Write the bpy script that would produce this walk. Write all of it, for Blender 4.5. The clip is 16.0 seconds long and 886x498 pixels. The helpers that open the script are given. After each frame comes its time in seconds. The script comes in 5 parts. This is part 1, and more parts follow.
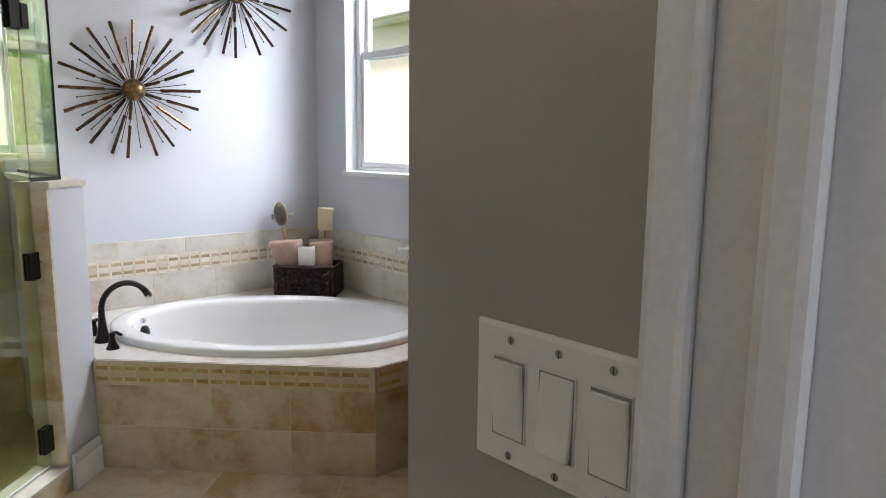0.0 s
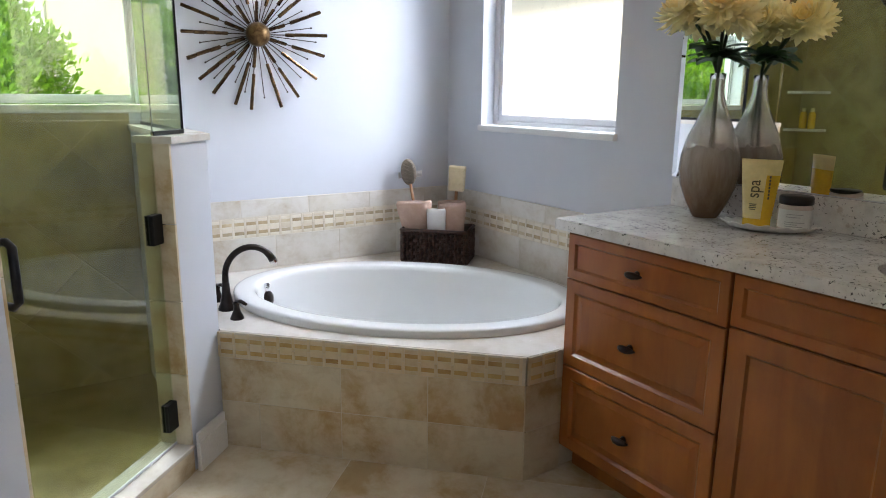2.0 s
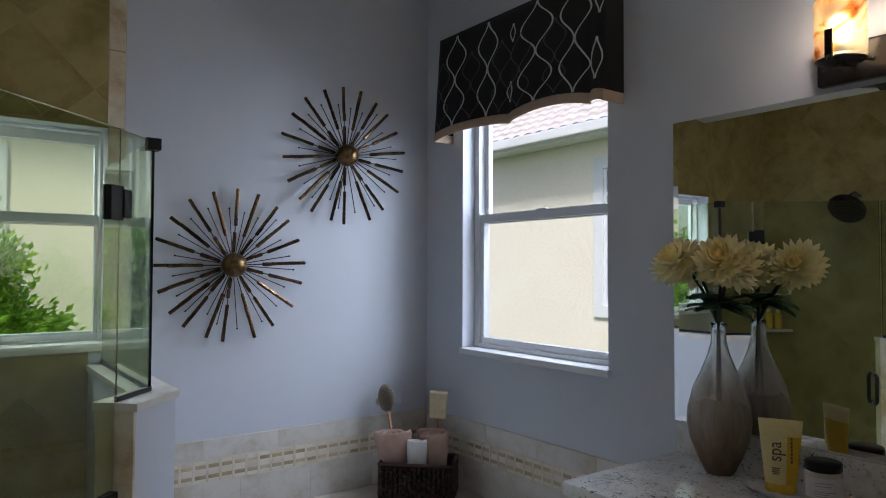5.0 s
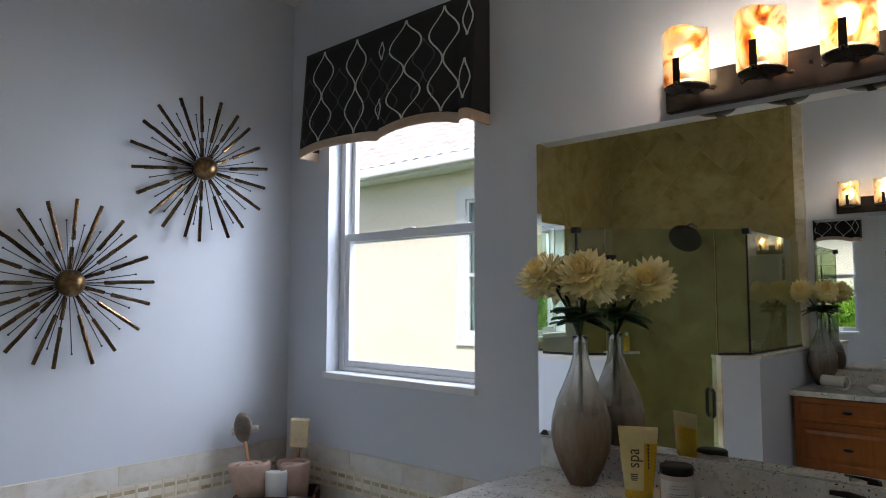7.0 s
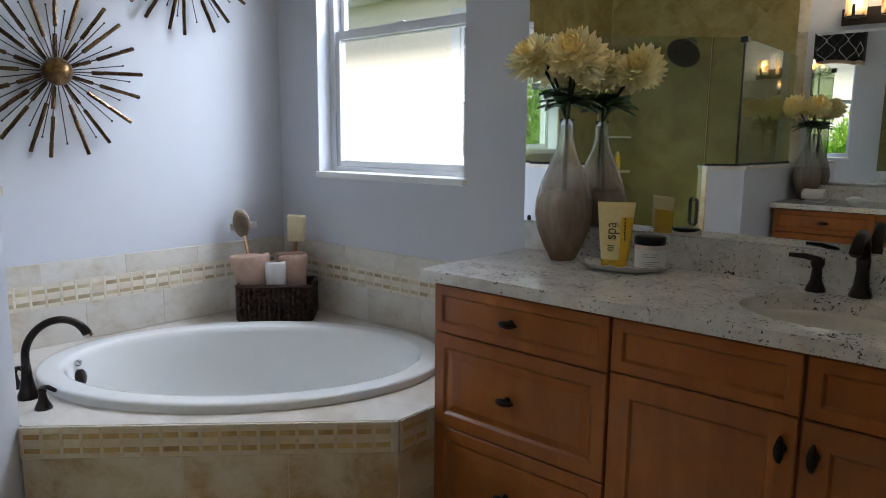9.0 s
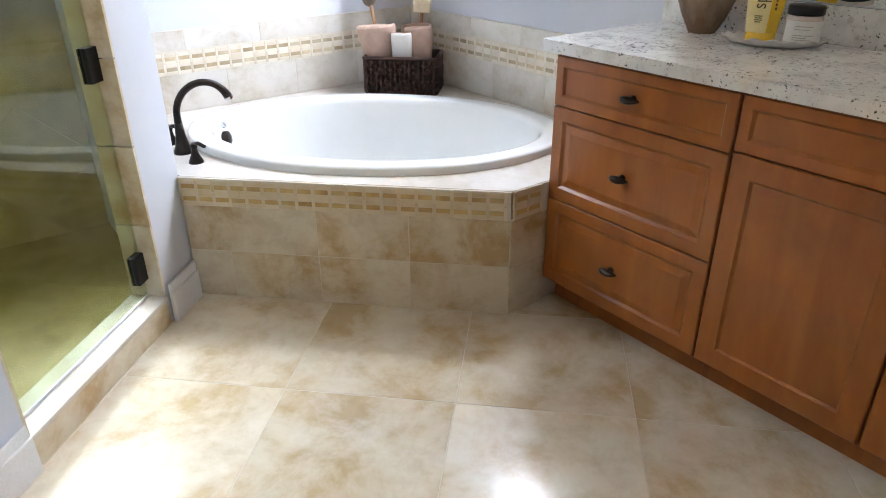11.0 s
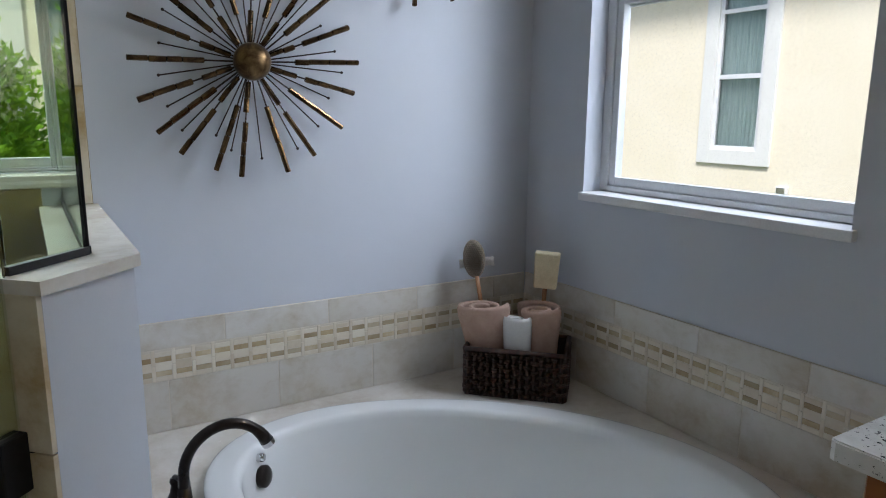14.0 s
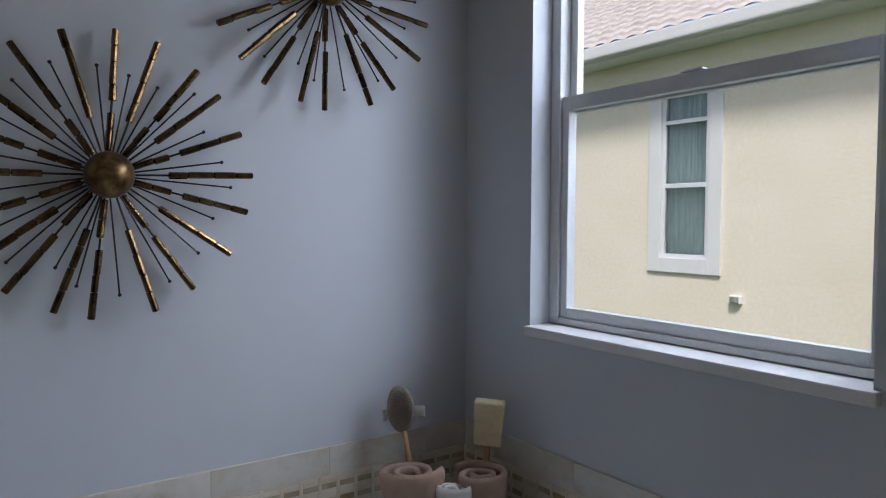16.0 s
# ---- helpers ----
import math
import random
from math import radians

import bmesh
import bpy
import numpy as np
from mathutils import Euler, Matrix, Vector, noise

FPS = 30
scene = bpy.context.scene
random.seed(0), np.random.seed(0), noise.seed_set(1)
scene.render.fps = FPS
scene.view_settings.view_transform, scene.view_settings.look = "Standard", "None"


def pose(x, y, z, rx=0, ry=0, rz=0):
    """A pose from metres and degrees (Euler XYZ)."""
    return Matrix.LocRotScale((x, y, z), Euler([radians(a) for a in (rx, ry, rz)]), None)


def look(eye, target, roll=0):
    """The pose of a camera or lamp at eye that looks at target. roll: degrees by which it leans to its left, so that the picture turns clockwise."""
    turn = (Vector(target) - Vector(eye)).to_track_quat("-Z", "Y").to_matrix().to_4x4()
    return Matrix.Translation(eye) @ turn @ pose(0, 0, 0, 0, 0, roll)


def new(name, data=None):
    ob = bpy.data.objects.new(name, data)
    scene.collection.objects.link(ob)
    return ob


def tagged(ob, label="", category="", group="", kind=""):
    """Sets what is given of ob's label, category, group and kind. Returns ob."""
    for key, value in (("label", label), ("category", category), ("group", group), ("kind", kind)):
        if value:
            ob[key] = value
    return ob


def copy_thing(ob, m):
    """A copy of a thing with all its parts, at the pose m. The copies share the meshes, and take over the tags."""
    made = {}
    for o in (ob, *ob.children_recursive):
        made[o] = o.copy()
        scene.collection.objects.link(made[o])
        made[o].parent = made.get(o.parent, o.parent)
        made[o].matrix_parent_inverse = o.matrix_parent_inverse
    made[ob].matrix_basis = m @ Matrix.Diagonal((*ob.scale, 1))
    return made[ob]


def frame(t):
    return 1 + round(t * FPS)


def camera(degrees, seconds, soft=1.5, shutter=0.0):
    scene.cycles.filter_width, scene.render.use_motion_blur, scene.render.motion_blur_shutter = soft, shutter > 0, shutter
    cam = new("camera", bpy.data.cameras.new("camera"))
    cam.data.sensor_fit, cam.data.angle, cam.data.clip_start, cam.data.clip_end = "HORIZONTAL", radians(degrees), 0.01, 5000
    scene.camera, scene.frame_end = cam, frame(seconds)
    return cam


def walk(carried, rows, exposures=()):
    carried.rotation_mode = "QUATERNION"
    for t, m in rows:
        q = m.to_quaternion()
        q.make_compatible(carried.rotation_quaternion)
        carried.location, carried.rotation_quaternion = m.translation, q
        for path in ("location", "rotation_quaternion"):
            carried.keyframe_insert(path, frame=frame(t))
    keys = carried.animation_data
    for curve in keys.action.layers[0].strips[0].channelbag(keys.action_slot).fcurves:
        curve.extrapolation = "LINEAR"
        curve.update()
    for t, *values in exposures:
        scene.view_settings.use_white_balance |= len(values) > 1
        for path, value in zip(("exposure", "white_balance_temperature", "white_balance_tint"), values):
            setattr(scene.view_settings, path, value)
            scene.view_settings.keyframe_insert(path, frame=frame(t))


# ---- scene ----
cam = camera(66.0, 16.0, soft=1.0)
PATH = [
    (0, (3.583, -2.179, 1.282), (2.107, -0.864, 0.977), 0.6),
    (0.5, (3.505, -2.174, 1.261), (1.946, -0.97, 0.912), 0.6),
    (1, (3.389, -2.16, 1.244), (1.794, -1.022, 0.843), 0.6),
    (1.5, (3.248, -2.103, 1.251), (1.631, -1.011, 0.813), 0.6),
    (2, (3.155, -2.085, 1.27), (1.522, -1.019, 0.83), 0.6),
    (2.5, (3.073, -2.051, 1.308), (1.428, -1.002, 0.87), 0.6),
    (3, (2.98, -2.042, 1.379), (1.332, -0.991, 0.952), 0.5),
    (3.5, (2.948, -2.075, 1.434), (1.283, -1.006, 1.147), 0.5),
    (4, (2.954, -2.083, 1.473), (1.272, -1.007, 1.368), 0.3),
    (4.2, (2.952, -2.09, 1.492), (1.272, -1.006, 1.448), 0.4),
    (6.3, (2.898, -2.072, 1.518), (1.496, -0.653, 1.661), 0.0),
    (6.5, (2.884, -2.085, 1.496), (1.52, -0.631, 1.646), 0.0),
    (7, (2.891, -2.056, 1.453), (1.559, -0.572, 1.608), 0.1),
    (7.5, (2.902, -2.059, 1.409), (1.584, -0.562, 1.564), 0.0),
    (8, (2.912, -2.049, 1.384), (1.595, -0.545, 1.444), -0.2),
    (8.5, (2.944, -2.063, 1.336), (1.632, -0.558, 1.222), -0.0),
    (9, (2.944, -2.088, 1.272), (1.638, -0.606, 0.96), 0.5),
    (9.5, (2.975, -2.084, 1.24), (1.653, -0.68, 0.711), 0.4),
    (10, (2.991, -2.091, 1.209), (1.645, -0.775, 0.531), 0.1),
    (10.2, (3.009, -2.108, 1.218), (1.649, -0.843, 0.476), -0.4),
    (12.3, (2.826, -1.954, 1.251), (1.325, -1.032, 0.303), 0.6),
    (12.5, (2.735, -1.935, 1.271), (1.209, -1.007, 0.371), 0.6),
    (13, (2.538, -1.848, 1.308), (0.946, -0.894, 0.562), 0.3),
    (13.5, (2.264, -1.709, 1.357), (0.611, -0.711, 0.836), 0.5),
    (14, (2.056, -1.634, 1.38), (0.382, -0.611, 0.994), 0.5),
    (14.5, (1.81, -1.554, 1.406), (0.122, -0.513, 1.149), 0.3),
    (15, (1.667, -1.474, 1.434), (-0.019, -0.408, 1.298), 0.1),
    (15.5, (1.679, -1.401, 1.433), (0.034, -0.267, 1.339), 0.2),
    (16, (1.755, -1.332, 1.425), (0.123, -0.179, 1.341), 0.3),
]
EXPOSURES = [
    (0, 1.22, 6600, 16), (1.5, 1.3, 6350, 16.5), (3, 1.04, 6200, 15.5), (3.5, 0.53, 6100, 15.5), (4.2, -0.18, 5850, 16.5), (6.3, 0.28, 6000, 15.5),
    (7, 0.34, 6050, 15.5), (8, 0.24, 6000, 14.5), (8.5, 0.26, 5900, 12.5), (9, 0.7, 6100, 14.5), (9.5, 1.92, 6550, 16.5), (10.2, 1.98, 6400, 16.5),
    (12.5, 1.74, 6100, 14.5), (13, 1.4, 6100, 12.5), (13.5, 0.96, 6050, 13.5), (14, 0.15, 6050, 13.5), (14.5, -0.45, 6050, 14.5), (15.5, -0.45, 6050, 14.5),
    (16, -0.42, 6050, 15.5)]
walk(cam, [(t, look(eye, target, roll)) for t, eye, target, roll in PATH], EXPOSURES)

# ---- world, sun and large lights ----
world = bpy.data.worlds.new("world")
scene.world = world
world.use_nodes = True
wn = world.node_tree
sky = wn.nodes.new("ShaderNodeTexSky")
sky.sky_type, sky.sun_disc = 'NISHITA', False
sky.sun_elevation, sky.sun_rotation = radians(52), radians(150)
sky.air_density, sky.dust_density = 1.0, 2.5
wn.links.new(sky.outputs[0], wn.nodes["Background"].inputs[0])
wn.nodes["Background"].inputs[1].default_value = 0.15

sun_data = bpy.data.lights.new("sun", 'SUN')
sun_data.energy, sun_data.angle, sun_data.color = 5.0, radians(10), (1.0, 0.95, 0.87)
sun = new("sun", sun_data)
sun.matrix_world = look((6, -7, 13), (0, 0, 0))


def window_light(name, m, wide, high, power, color=(0.84, 0.92, 1.0)):
    data = bpy.data.lights.new(name, 'AREA')
    data.shape, data.size, data.size_y, data.energy, data.color = 'RECTANGLE', wide, high, power, color
    ob = new(name, data)
    ob.matrix_world = m
    return ob


window_light("sky_light_tub_window", look((0.78, 0.62, 2.72), (0.78, -0.9, 0.9)), 0.9, 0.55, 28)
window_light("sky_light_tub_window_side", look((1.55, 0.95, 1.95), (0.0, -0.85, 1.45)), 0.9, 1.0, 20)
window_light("sky_light_shower_window", look((-0.62, -2.12, 2.42), (0.9, -2.12, 0.7)), 1.0, 0.5, 30)
window_light("sky_light_bedroom_window", look((5.35, -2.3, 1.35), (3.0, -2.15, 0.8)), 1.2, 1.4, 3)


# ---- materials ----
def nodes_of(name):
    m = bpy.data.materials.new(name)
    m.use_nodes = True
    return m, m.node_tree, m.node_tree.nodes["Principled BSDF"]


def coords(nt, per_object=True):
    tc = nt.nodes.new("ShaderNodeTexCoord")
    if not per_object:
        return tc.outputs["Object"]
    info = nt.nodes.new("ShaderNodeObjectInfo")
    mul = nt.nodes.new("ShaderNodeMath")
    mul.operation = 'MULTIPLY'
    mul.inputs[1].default_value = 37.0
    nt.links.new(info.outputs["Random"], mul.inputs[0])
    add = nt.nodes.new("ShaderNodeVectorMath")
    add.operation = 'ADD'
    nt.links.new(tc.outputs["Object"], add.inputs[0])
    nt.links.new(mul.outputs[0], add.inputs[1])
    return add.outputs[0]


def noise_of(nt, vec, scale, detail=4.0, rough=0.6, stretch=None, distort=0.0):
    if stretch:
        mp = nt.nodes.new("ShaderNodeMapping")
        mp.inputs["Scale"].default_value = stretch
        nt.links.new(vec, mp.inputs["Vector"])
        vec = mp.outputs[0]
    n = nt.nodes.new("ShaderNodeTexNoise")
    n.inputs["Scale"].default_value, n.inputs["Detail"].default_value = scale, detail
    n.inputs["Roughness"].default_value, n.inputs["Distortion"].default_value = rough, distort
    nt.links.new(vec, n.inputs["Vector"])
    return n.outputs["Fac"]


def ramp_of(nt, fac, stops):
    r = nt.nodes.new("ShaderNodeValToRGB")
    el = r.color_ramp.elements
    while len(el) < len(stops):
        el.new(0.5)
    for e, (p, c) in zip(el, stops):
        e.position, e.color = p, (*c, 1.0)
    nt.links.new(fac, r.inputs[0])
    return r.outputs[0]


def mixed(nt, fac, a, b, how='MIX'):
    m = nt.nodes.new("ShaderNodeMix")
    m.data_type, m.blend_type = 'RGBA', how
    for sock, v in ((m.inputs[0], fac), (m.inputs[6], a), (m.inputs[7], b)):
        if isinstance(v, (int, float)):
            sock.default_value = v
        elif isinstance(v, tuple):
            sock.default_value = (*v, 1.0)
        else:
            nt.links.new(v, sock)
    return m.outputs[2]


def bumped(nt, bsdf, height, strength=0.2, dist=0.002):
    b = nt.nodes.new("ShaderNodeBump")
    b.inputs["Strength"].default_value, b.inputs["Distance"].default_value = strength, dist
    nt.links.new(height, b.inputs["Height"])
    nt.links.new(b.outputs[0], bsdf.inputs["Normal"])


def surface(name, dark, light, rough=0.5, metal=0.0, scale=6.0, fine=90.0, bump=0.1, dist=0.001,
            stretch=None, coat=0.0, per_object=True, rough_spread=0.08, lo=0.3, hi=0.7, depth=0.86):
    """Two scales of variation: broad clouds and fine grain, with relief."""
    m, nt, p = nodes_of(name)
    v = coords(nt, per_object)
    broad = noise_of(nt, v, scale, 5, 0.6, stretch, 0.6)
    grain = noise_of(nt, v, fine, 3, 0.6, stretch)
    col = ramp_of(nt, broad, [(lo, dark), (hi, light)])
    g = ramp_of(nt, grain, [(0.2, (depth,) * 3), (0.8, (1.0,) * 3)])
    nt.links.new(mixed(nt, 1.0, col, g, 'MULTIPLY'), p.inputs["Base Color"])
    rr = nt.nodes.new("ShaderNodeMapRange")
    rr.inputs[3].default_value, rr.inputs[4].default_value = rough - rough_spread, rough + rough_spread
    nt.links.new(broad, rr.inputs[0])
    nt.links.new(rr.outputs[0], p.inputs["Roughness"])
    p.inputs["Metallic"].default_value = metal
    p.inputs["Coat Weight"].default_value = coat
    p.inputs["Coat Roughness"].default_value = 0.12
    if bump:
        bumped(nt, p, grain, bump, dist)
    return m


PAINT = surface("wall_paint", (0.56, 0.585, 0.635), (0.585, 0.61, 0.66), 0.55, scale=1.5, fine=240, bump=0.12, dist=0.0006, per_object=False, depth=0.96)
ENTRY = surface("greige_wall_paint", (0.375, 0.36, 0.328), (0.40, 0.385, 0.352), 0.55, scale=1.5, fine=240, bump=0.12, dist=0.0006, per_object=False, depth=0.96)
CEIL = surface("ceiling_paint", (0.74, 0.75, 0.75), (0.78, 0.78, 0.78), 0.8, scale=2, fine=120, bump=0.3, dist=0.0015, per_object=False)
TRIM = surface("white_trim_paint", (0.74, 0.74, 0.74), (0.8, 0.8, 0.79), 0.32, scale=4, fine=160, bump=0.04)
VINYL = surface("white_vinyl", (0.70, 0.72, 0.74), (0.76, 0.77, 0.79), 0.35, scale=5, fine=200, bump=0.02)
GROUT = surface("grout", (0.64, 0.58, 0.48), (0.70, 0.64, 0.54), 0.9, scale=8, fine=300, bump=0.3, dist=0.0008, per_object=False)
ACRYLIC = surface("tub_acrylic", (0.74, 0.75, 0.74), (0.76, 0.77, 0.76), 0.12, scale=3, fine=40, bump=0.0, rough_spread=0.03, depth=0.99)
BRONZE = surface("oil_rubbed_bronze", (0.018, 0.014, 0.012), (0.045, 0.034, 0.028), 0.3, metal=0.7, scale=14, fine=200, bump=0.05)
BLACK = surface("black_hardware", (0.01, 0.01, 0.011), (0.02, 0.02, 0.022), 0.38, metal=0.5, scale=20, fine=200, bump=0.05)
GOLDEN = surface("antique_brass", (0.10, 0.055, 0.025), (0.42, 0.27, 0.12), 0.34, metal=0.9, scale=26, fine=160, bump=0.2, lo=0.35, hi=0.75)
BRASSTUBE = surface("dark_brass_tube", (0.08, 0.045, 0.024), (0.30, 0.185, 0.085), 0.2, metal=0.95, scale=22, fine=160, bump=0.2, lo=0.35, hi=0.75)
RODS = surface("dark_thin_rods", (0.03, 0.024, 0.022), (0.07, 0.05, 0.045), 0.4, metal=0.8, scale=30, fine=200, bump=0.0)
CHROME = surface("polished_chrome", (0.75, 0.75, 0.76), (0.82, 0.82, 0.82), 0.08, metal=1.0, scale=5, fine=60, bump=0.0, rough_spread=0.03)
PLASTIC = surface("switch_plastic", (0.82, 0.82, 0.80), (0.85, 0.85, 0.84), 0.3, scale=8, fine=300, bump=0.02, depth=0.98)
# Near-black brown: painted shade in cabinet gaps, also basket liner and lamp sockets.
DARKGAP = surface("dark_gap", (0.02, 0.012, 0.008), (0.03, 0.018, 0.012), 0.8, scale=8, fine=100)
PEEL = surface("stucco", (0.82, 0.745, 0.585), (0.86, 0.79, 0.645), 0.9, scale=1.2, fine=26, bump=0.3, dist=0.012, per_object=False)
SOFFIT = surface("white_stucco_trim", (0.72, 0.72, 0.70), (0.78, 0.78, 0.76), 0.7, scale=2, fine=50, bump=0.2, dist=0.003)
ROOFING = surface("clay_roof_tile", (0.46, 0.40, 0.37), (0.66, 0.60, 0.56), 0.85, scale=7, fine=60, bump=0.4, dist=0.004, per_object=False)
GRASS = surface("lawn", (0.03, 0.07, 0.015), (0.08, 0.14, 0.03), 0.9, scale=2, fine=60, bump=0.8, dist=0.03, per_object=False)
TOWEL_W = surface("white_terry", (0.74, 0.73, 0.70), (0.80, 0.79, 0.77), 0.95, scale=30, fine=420, bump=0.9, dist=0.003)
TOWEL_P = surface("dusty_pink_terry", (0.48, 0.325, 0.25), (0.58, 0.41, 0.33), 0.95, scale=26, fine=380, bump=0.9, dist=0.003)
WICKER = surface("dark_wicker", (0.010, 0.005, 0.003), (0.08, 0.027, 0.012), 0.42, scale=60, fine=260, bump=0.5, dist=0.001)
LOOFAH = surface("pale_loofah", (0.72, 0.60, 0.38), (0.82, 0.71, 0.49), 0.95, scale=40, fine=260, bump=1.0, dist=0.003)
BEECH = surface("beech_handle", (0.42, 0.20, 0.09), (0.52, 0.27, 0.13), 0.5, scale=10, fine=80, stretch=(1, 1, 0.15), bump=0.1)
BRISTLE = surface("bristles", (0.26, 0.215, 0.165), (0.40, 0.34, 0.27), 0.9, scale=60, fine=400, bump=0.6, dist=0.002)
CLOTH = surface("black_fabric", (0.010, 0.009, 0.009), (0.018, 0.016, 0.016), 0.9, scale=12, fine=500, bump=0.5, dist=0.0006)
CREAM = surface("cream_embroidery", (0.55, 0.53, 0.48), (0.66, 0.64, 0.60), 0.85, scale=40, fine=600, bump=0.6, dist=0.0006)
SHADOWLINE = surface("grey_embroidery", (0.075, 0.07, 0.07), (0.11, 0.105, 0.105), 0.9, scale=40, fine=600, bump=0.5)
SAND = surface("sand_linen", (0.50, 0.36, 0.25), (0.58, 0.43, 0.31), 0.9, scale=20, fine=520, bump=0.5, dist=0.0006)
PETAL = surface("pale_yellow_petals", (0.98, 0.87, 0.43), (0.98, 0.93, 0.62), 0.55, scale=18, fine=120, bump=0.1, depth=0.98)
HEART = surface("golden_flower_heart", (0.98, 0.77, 0.27), (0.99, 0.87, 0.46), 0.7, scale=30, fine=160, bump=0.2, depth=0.98)
LEAF = surface("glossy_leaf", (0.022, 0.075, 0.016), (0.05, 0.14, 0.03), 0.42, scale=20, fine=120, bump=0.2)
STEM = surface("stem", (0.03, 0.055, 0.02), (0.05, 0.085, 0.03), 0.6, scale=20, fine=100)
BUSH = surface("shrub_leaf", (0.10, 0.28, 0.012), (0.38, 0.60, 0.04), 0.5, scale=3.0, fine=60, bump=0.1, per_object=False)
BARK = surface("bark", (0.05, 0.035, 0.025), (0.10, 0.07, 0.05), 0.9, scale=8, fine=60, bump=0.6, dist=0.01)
TUBE_Y = surface("yellow_tube_plastic", (0.82, 0.50, 0.025), (0.87, 0.58, 0.05), 0.25, scale=12, fine=90, bump=0.02)
TUBE_C = surface("cream_yellow_plastic", (0.87, 0.72, 0.30), (0.90, 0.78, 0.40), 0.3, scale=12, fine=90, bump=0.02)
INK = surface("dark_print", (0.09, 0.08, 0.03), (0.13, 0.11, 0.04), 0.5, scale=20, fine=100)
INK_G = surface("grey_print", (0.34, 0.34, 0.34), (0.42, 0.42, 0.42), 0.6, scale=20, fine=100)
JARBODY = surface("blush_frosted_jar", (0.66, 0.56, 0.50), (0.72, 0.62, 0.56), 0.25, scale=10, fine=120, bump=0.02)
LABEL = surface("white_label", (0.76, 0.75, 0.73), (0.80, 0.79, 0.77), 0.5, scale=14, fine=140, bump=0.02)
DISH = surface("pearl_dish", (0.70, 0.69, 0.65), (0.80, 0.79, 0.75), 0.18, scale=16, fine=90, bump=0.1)
SINKWHITE = surface("sink_china", (0.76, 0.74, 0.66), (0.80, 0.78, 0.71), 0.1, scale=4, fine=60, bump=0.0, rough_spread=0.03)
CURTAIN = surface("teal_grey_curtain", (0.30, 0.42, 0.41), (0.46, 0.58, 0.56), 0.8, scale=3, fine=120, stretch=(8, 8, 0.4))


def thin(mat, amount):
    """Thin living tissue: part of the light passes through to the other side."""
    nt = mat.node_tree
    p, out = nt.nodes["Principled BSDF"], nt.nodes["Material Output"]
    tl, mx = nt.nodes.new("ShaderNodeBsdfTranslucent"), nt.nodes.new("ShaderNodeMixShader")
    nt.links.new(p.inputs["Base Color"].links[0].from_socket, tl.inputs["Color"])
    mx.inputs[0].default_value = amount
    nt.links.new(p.outputs[0], mx.inputs[1])
    nt.links.new(tl.outputs[0], mx.inputs[2])
    nt.links.new(mx.outputs[0], out.inputs["Surface"])


for tissue, share in ((PETAL, 0.28), (HEART, 0.28), (LEAF, 0.25), (BUSH, 0.4)):
    thin(tissue, share)


def travertine(name, dark, mid, light, rough=0.32, vein=0.6, low=0.88):
    m, nt, p = nodes_of(name)
    v = coords(nt)
    clouds = noise_of(nt, v, 4.6, 7, 0.62, None, 0.25)
    veins = noise_of(nt, v, 13.0, 6, 0.7, (1, 1, 1.5), 0.3)
    pits = noise_of(nt, v, 120.0, 2, 0.5)
    info = nt.nodes.new("ShaderNodeObjectInfo")
    base = ramp_of(nt, clouds, [(0.36, dark), (0.47, mid), (0.58, light)])
    ve = ramp_of(nt, veins, [(0.36, (0.74, 0.66, 0.55)), (0.52, (1, 1, 1))])
    c = mixed(nt, vein, base, ve, 'MULTIPLY')
    tone = ramp_of(nt, info.outputs["Random"], [(0.0, (low, low * 0.985, low * 0.96)), (1.0, (1.0, 1.0, 1.0))])
    nt.links.new(mixed(nt, 1.0, c, tone, 'MULTIPLY'), p.inputs["Base Color"])
    rr = nt.nodes.new("ShaderNodeMapRange")
    rr.inputs[3].default_value, rr.inputs[4].default_value = rough - 0.08, rough + 0.12
    nt.links.new(veins, rr.inputs[0])
    nt.links.new(rr.outputs[0], p.inputs["Roughness"])
    bumped(nt, p, pits, 0.12, 0.0008)
    return m


TILE = travertine("travertine_tile", (0.46, 0.315, 0.145), (0.62, 0.52, 0.36), (0.69, 0.62, 0.48), 0.32, 0.42)
FLOORTILE = travertine("floor_travertine", (0.54, 0.42, 0.25), (0.66, 0.575, 0.43), (0.73, 0.67, 0.55), 0.17, 0.30)
DECKTILE = travertine("deck_travertine", (0.62, 0.57, 0.50), (0.70, 0.66, 0.60), (0.75, 0.72, 0.67), 0.22, 0.22)
SURTILE = travertine("pale_splash_travertine", (0.50, 0.43, 0.33), (0.60, 0.565, 0.50), (0.66, 0.635, 0.59), 0.30, 0.34, 0.93)
MOS_GREY = travertine("mosaic_taupe", (0.38, 0.27, 0.14), (0.52, 0.41, 0.24), (0.66, 0.56, 0.39), 0.35, 0.3, 0.62)
MOS_IVORY = travertine("mosaic_ivory", (0.63, 0.55, 0.42), (0.70, 0.63, 0.51), (0.74, 0.69, 0.58), 0.35, 0.2)
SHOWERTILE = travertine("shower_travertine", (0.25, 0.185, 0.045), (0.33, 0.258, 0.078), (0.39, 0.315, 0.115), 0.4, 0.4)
MOS_TAN = travertine("mosaic_tan", (0.42, 0.23, 0.06), (0.56, 0.37, 0.13), (0.66, 0.49, 0.22), 0.35, 0.3, 0.78)
MOS_PALE = travertine("mosaic_pale", (0.60, 0.47, 0.27), (0.67, 0.56, 0.37), (0.72, 0.63, 0.46), 0.35, 0.3)


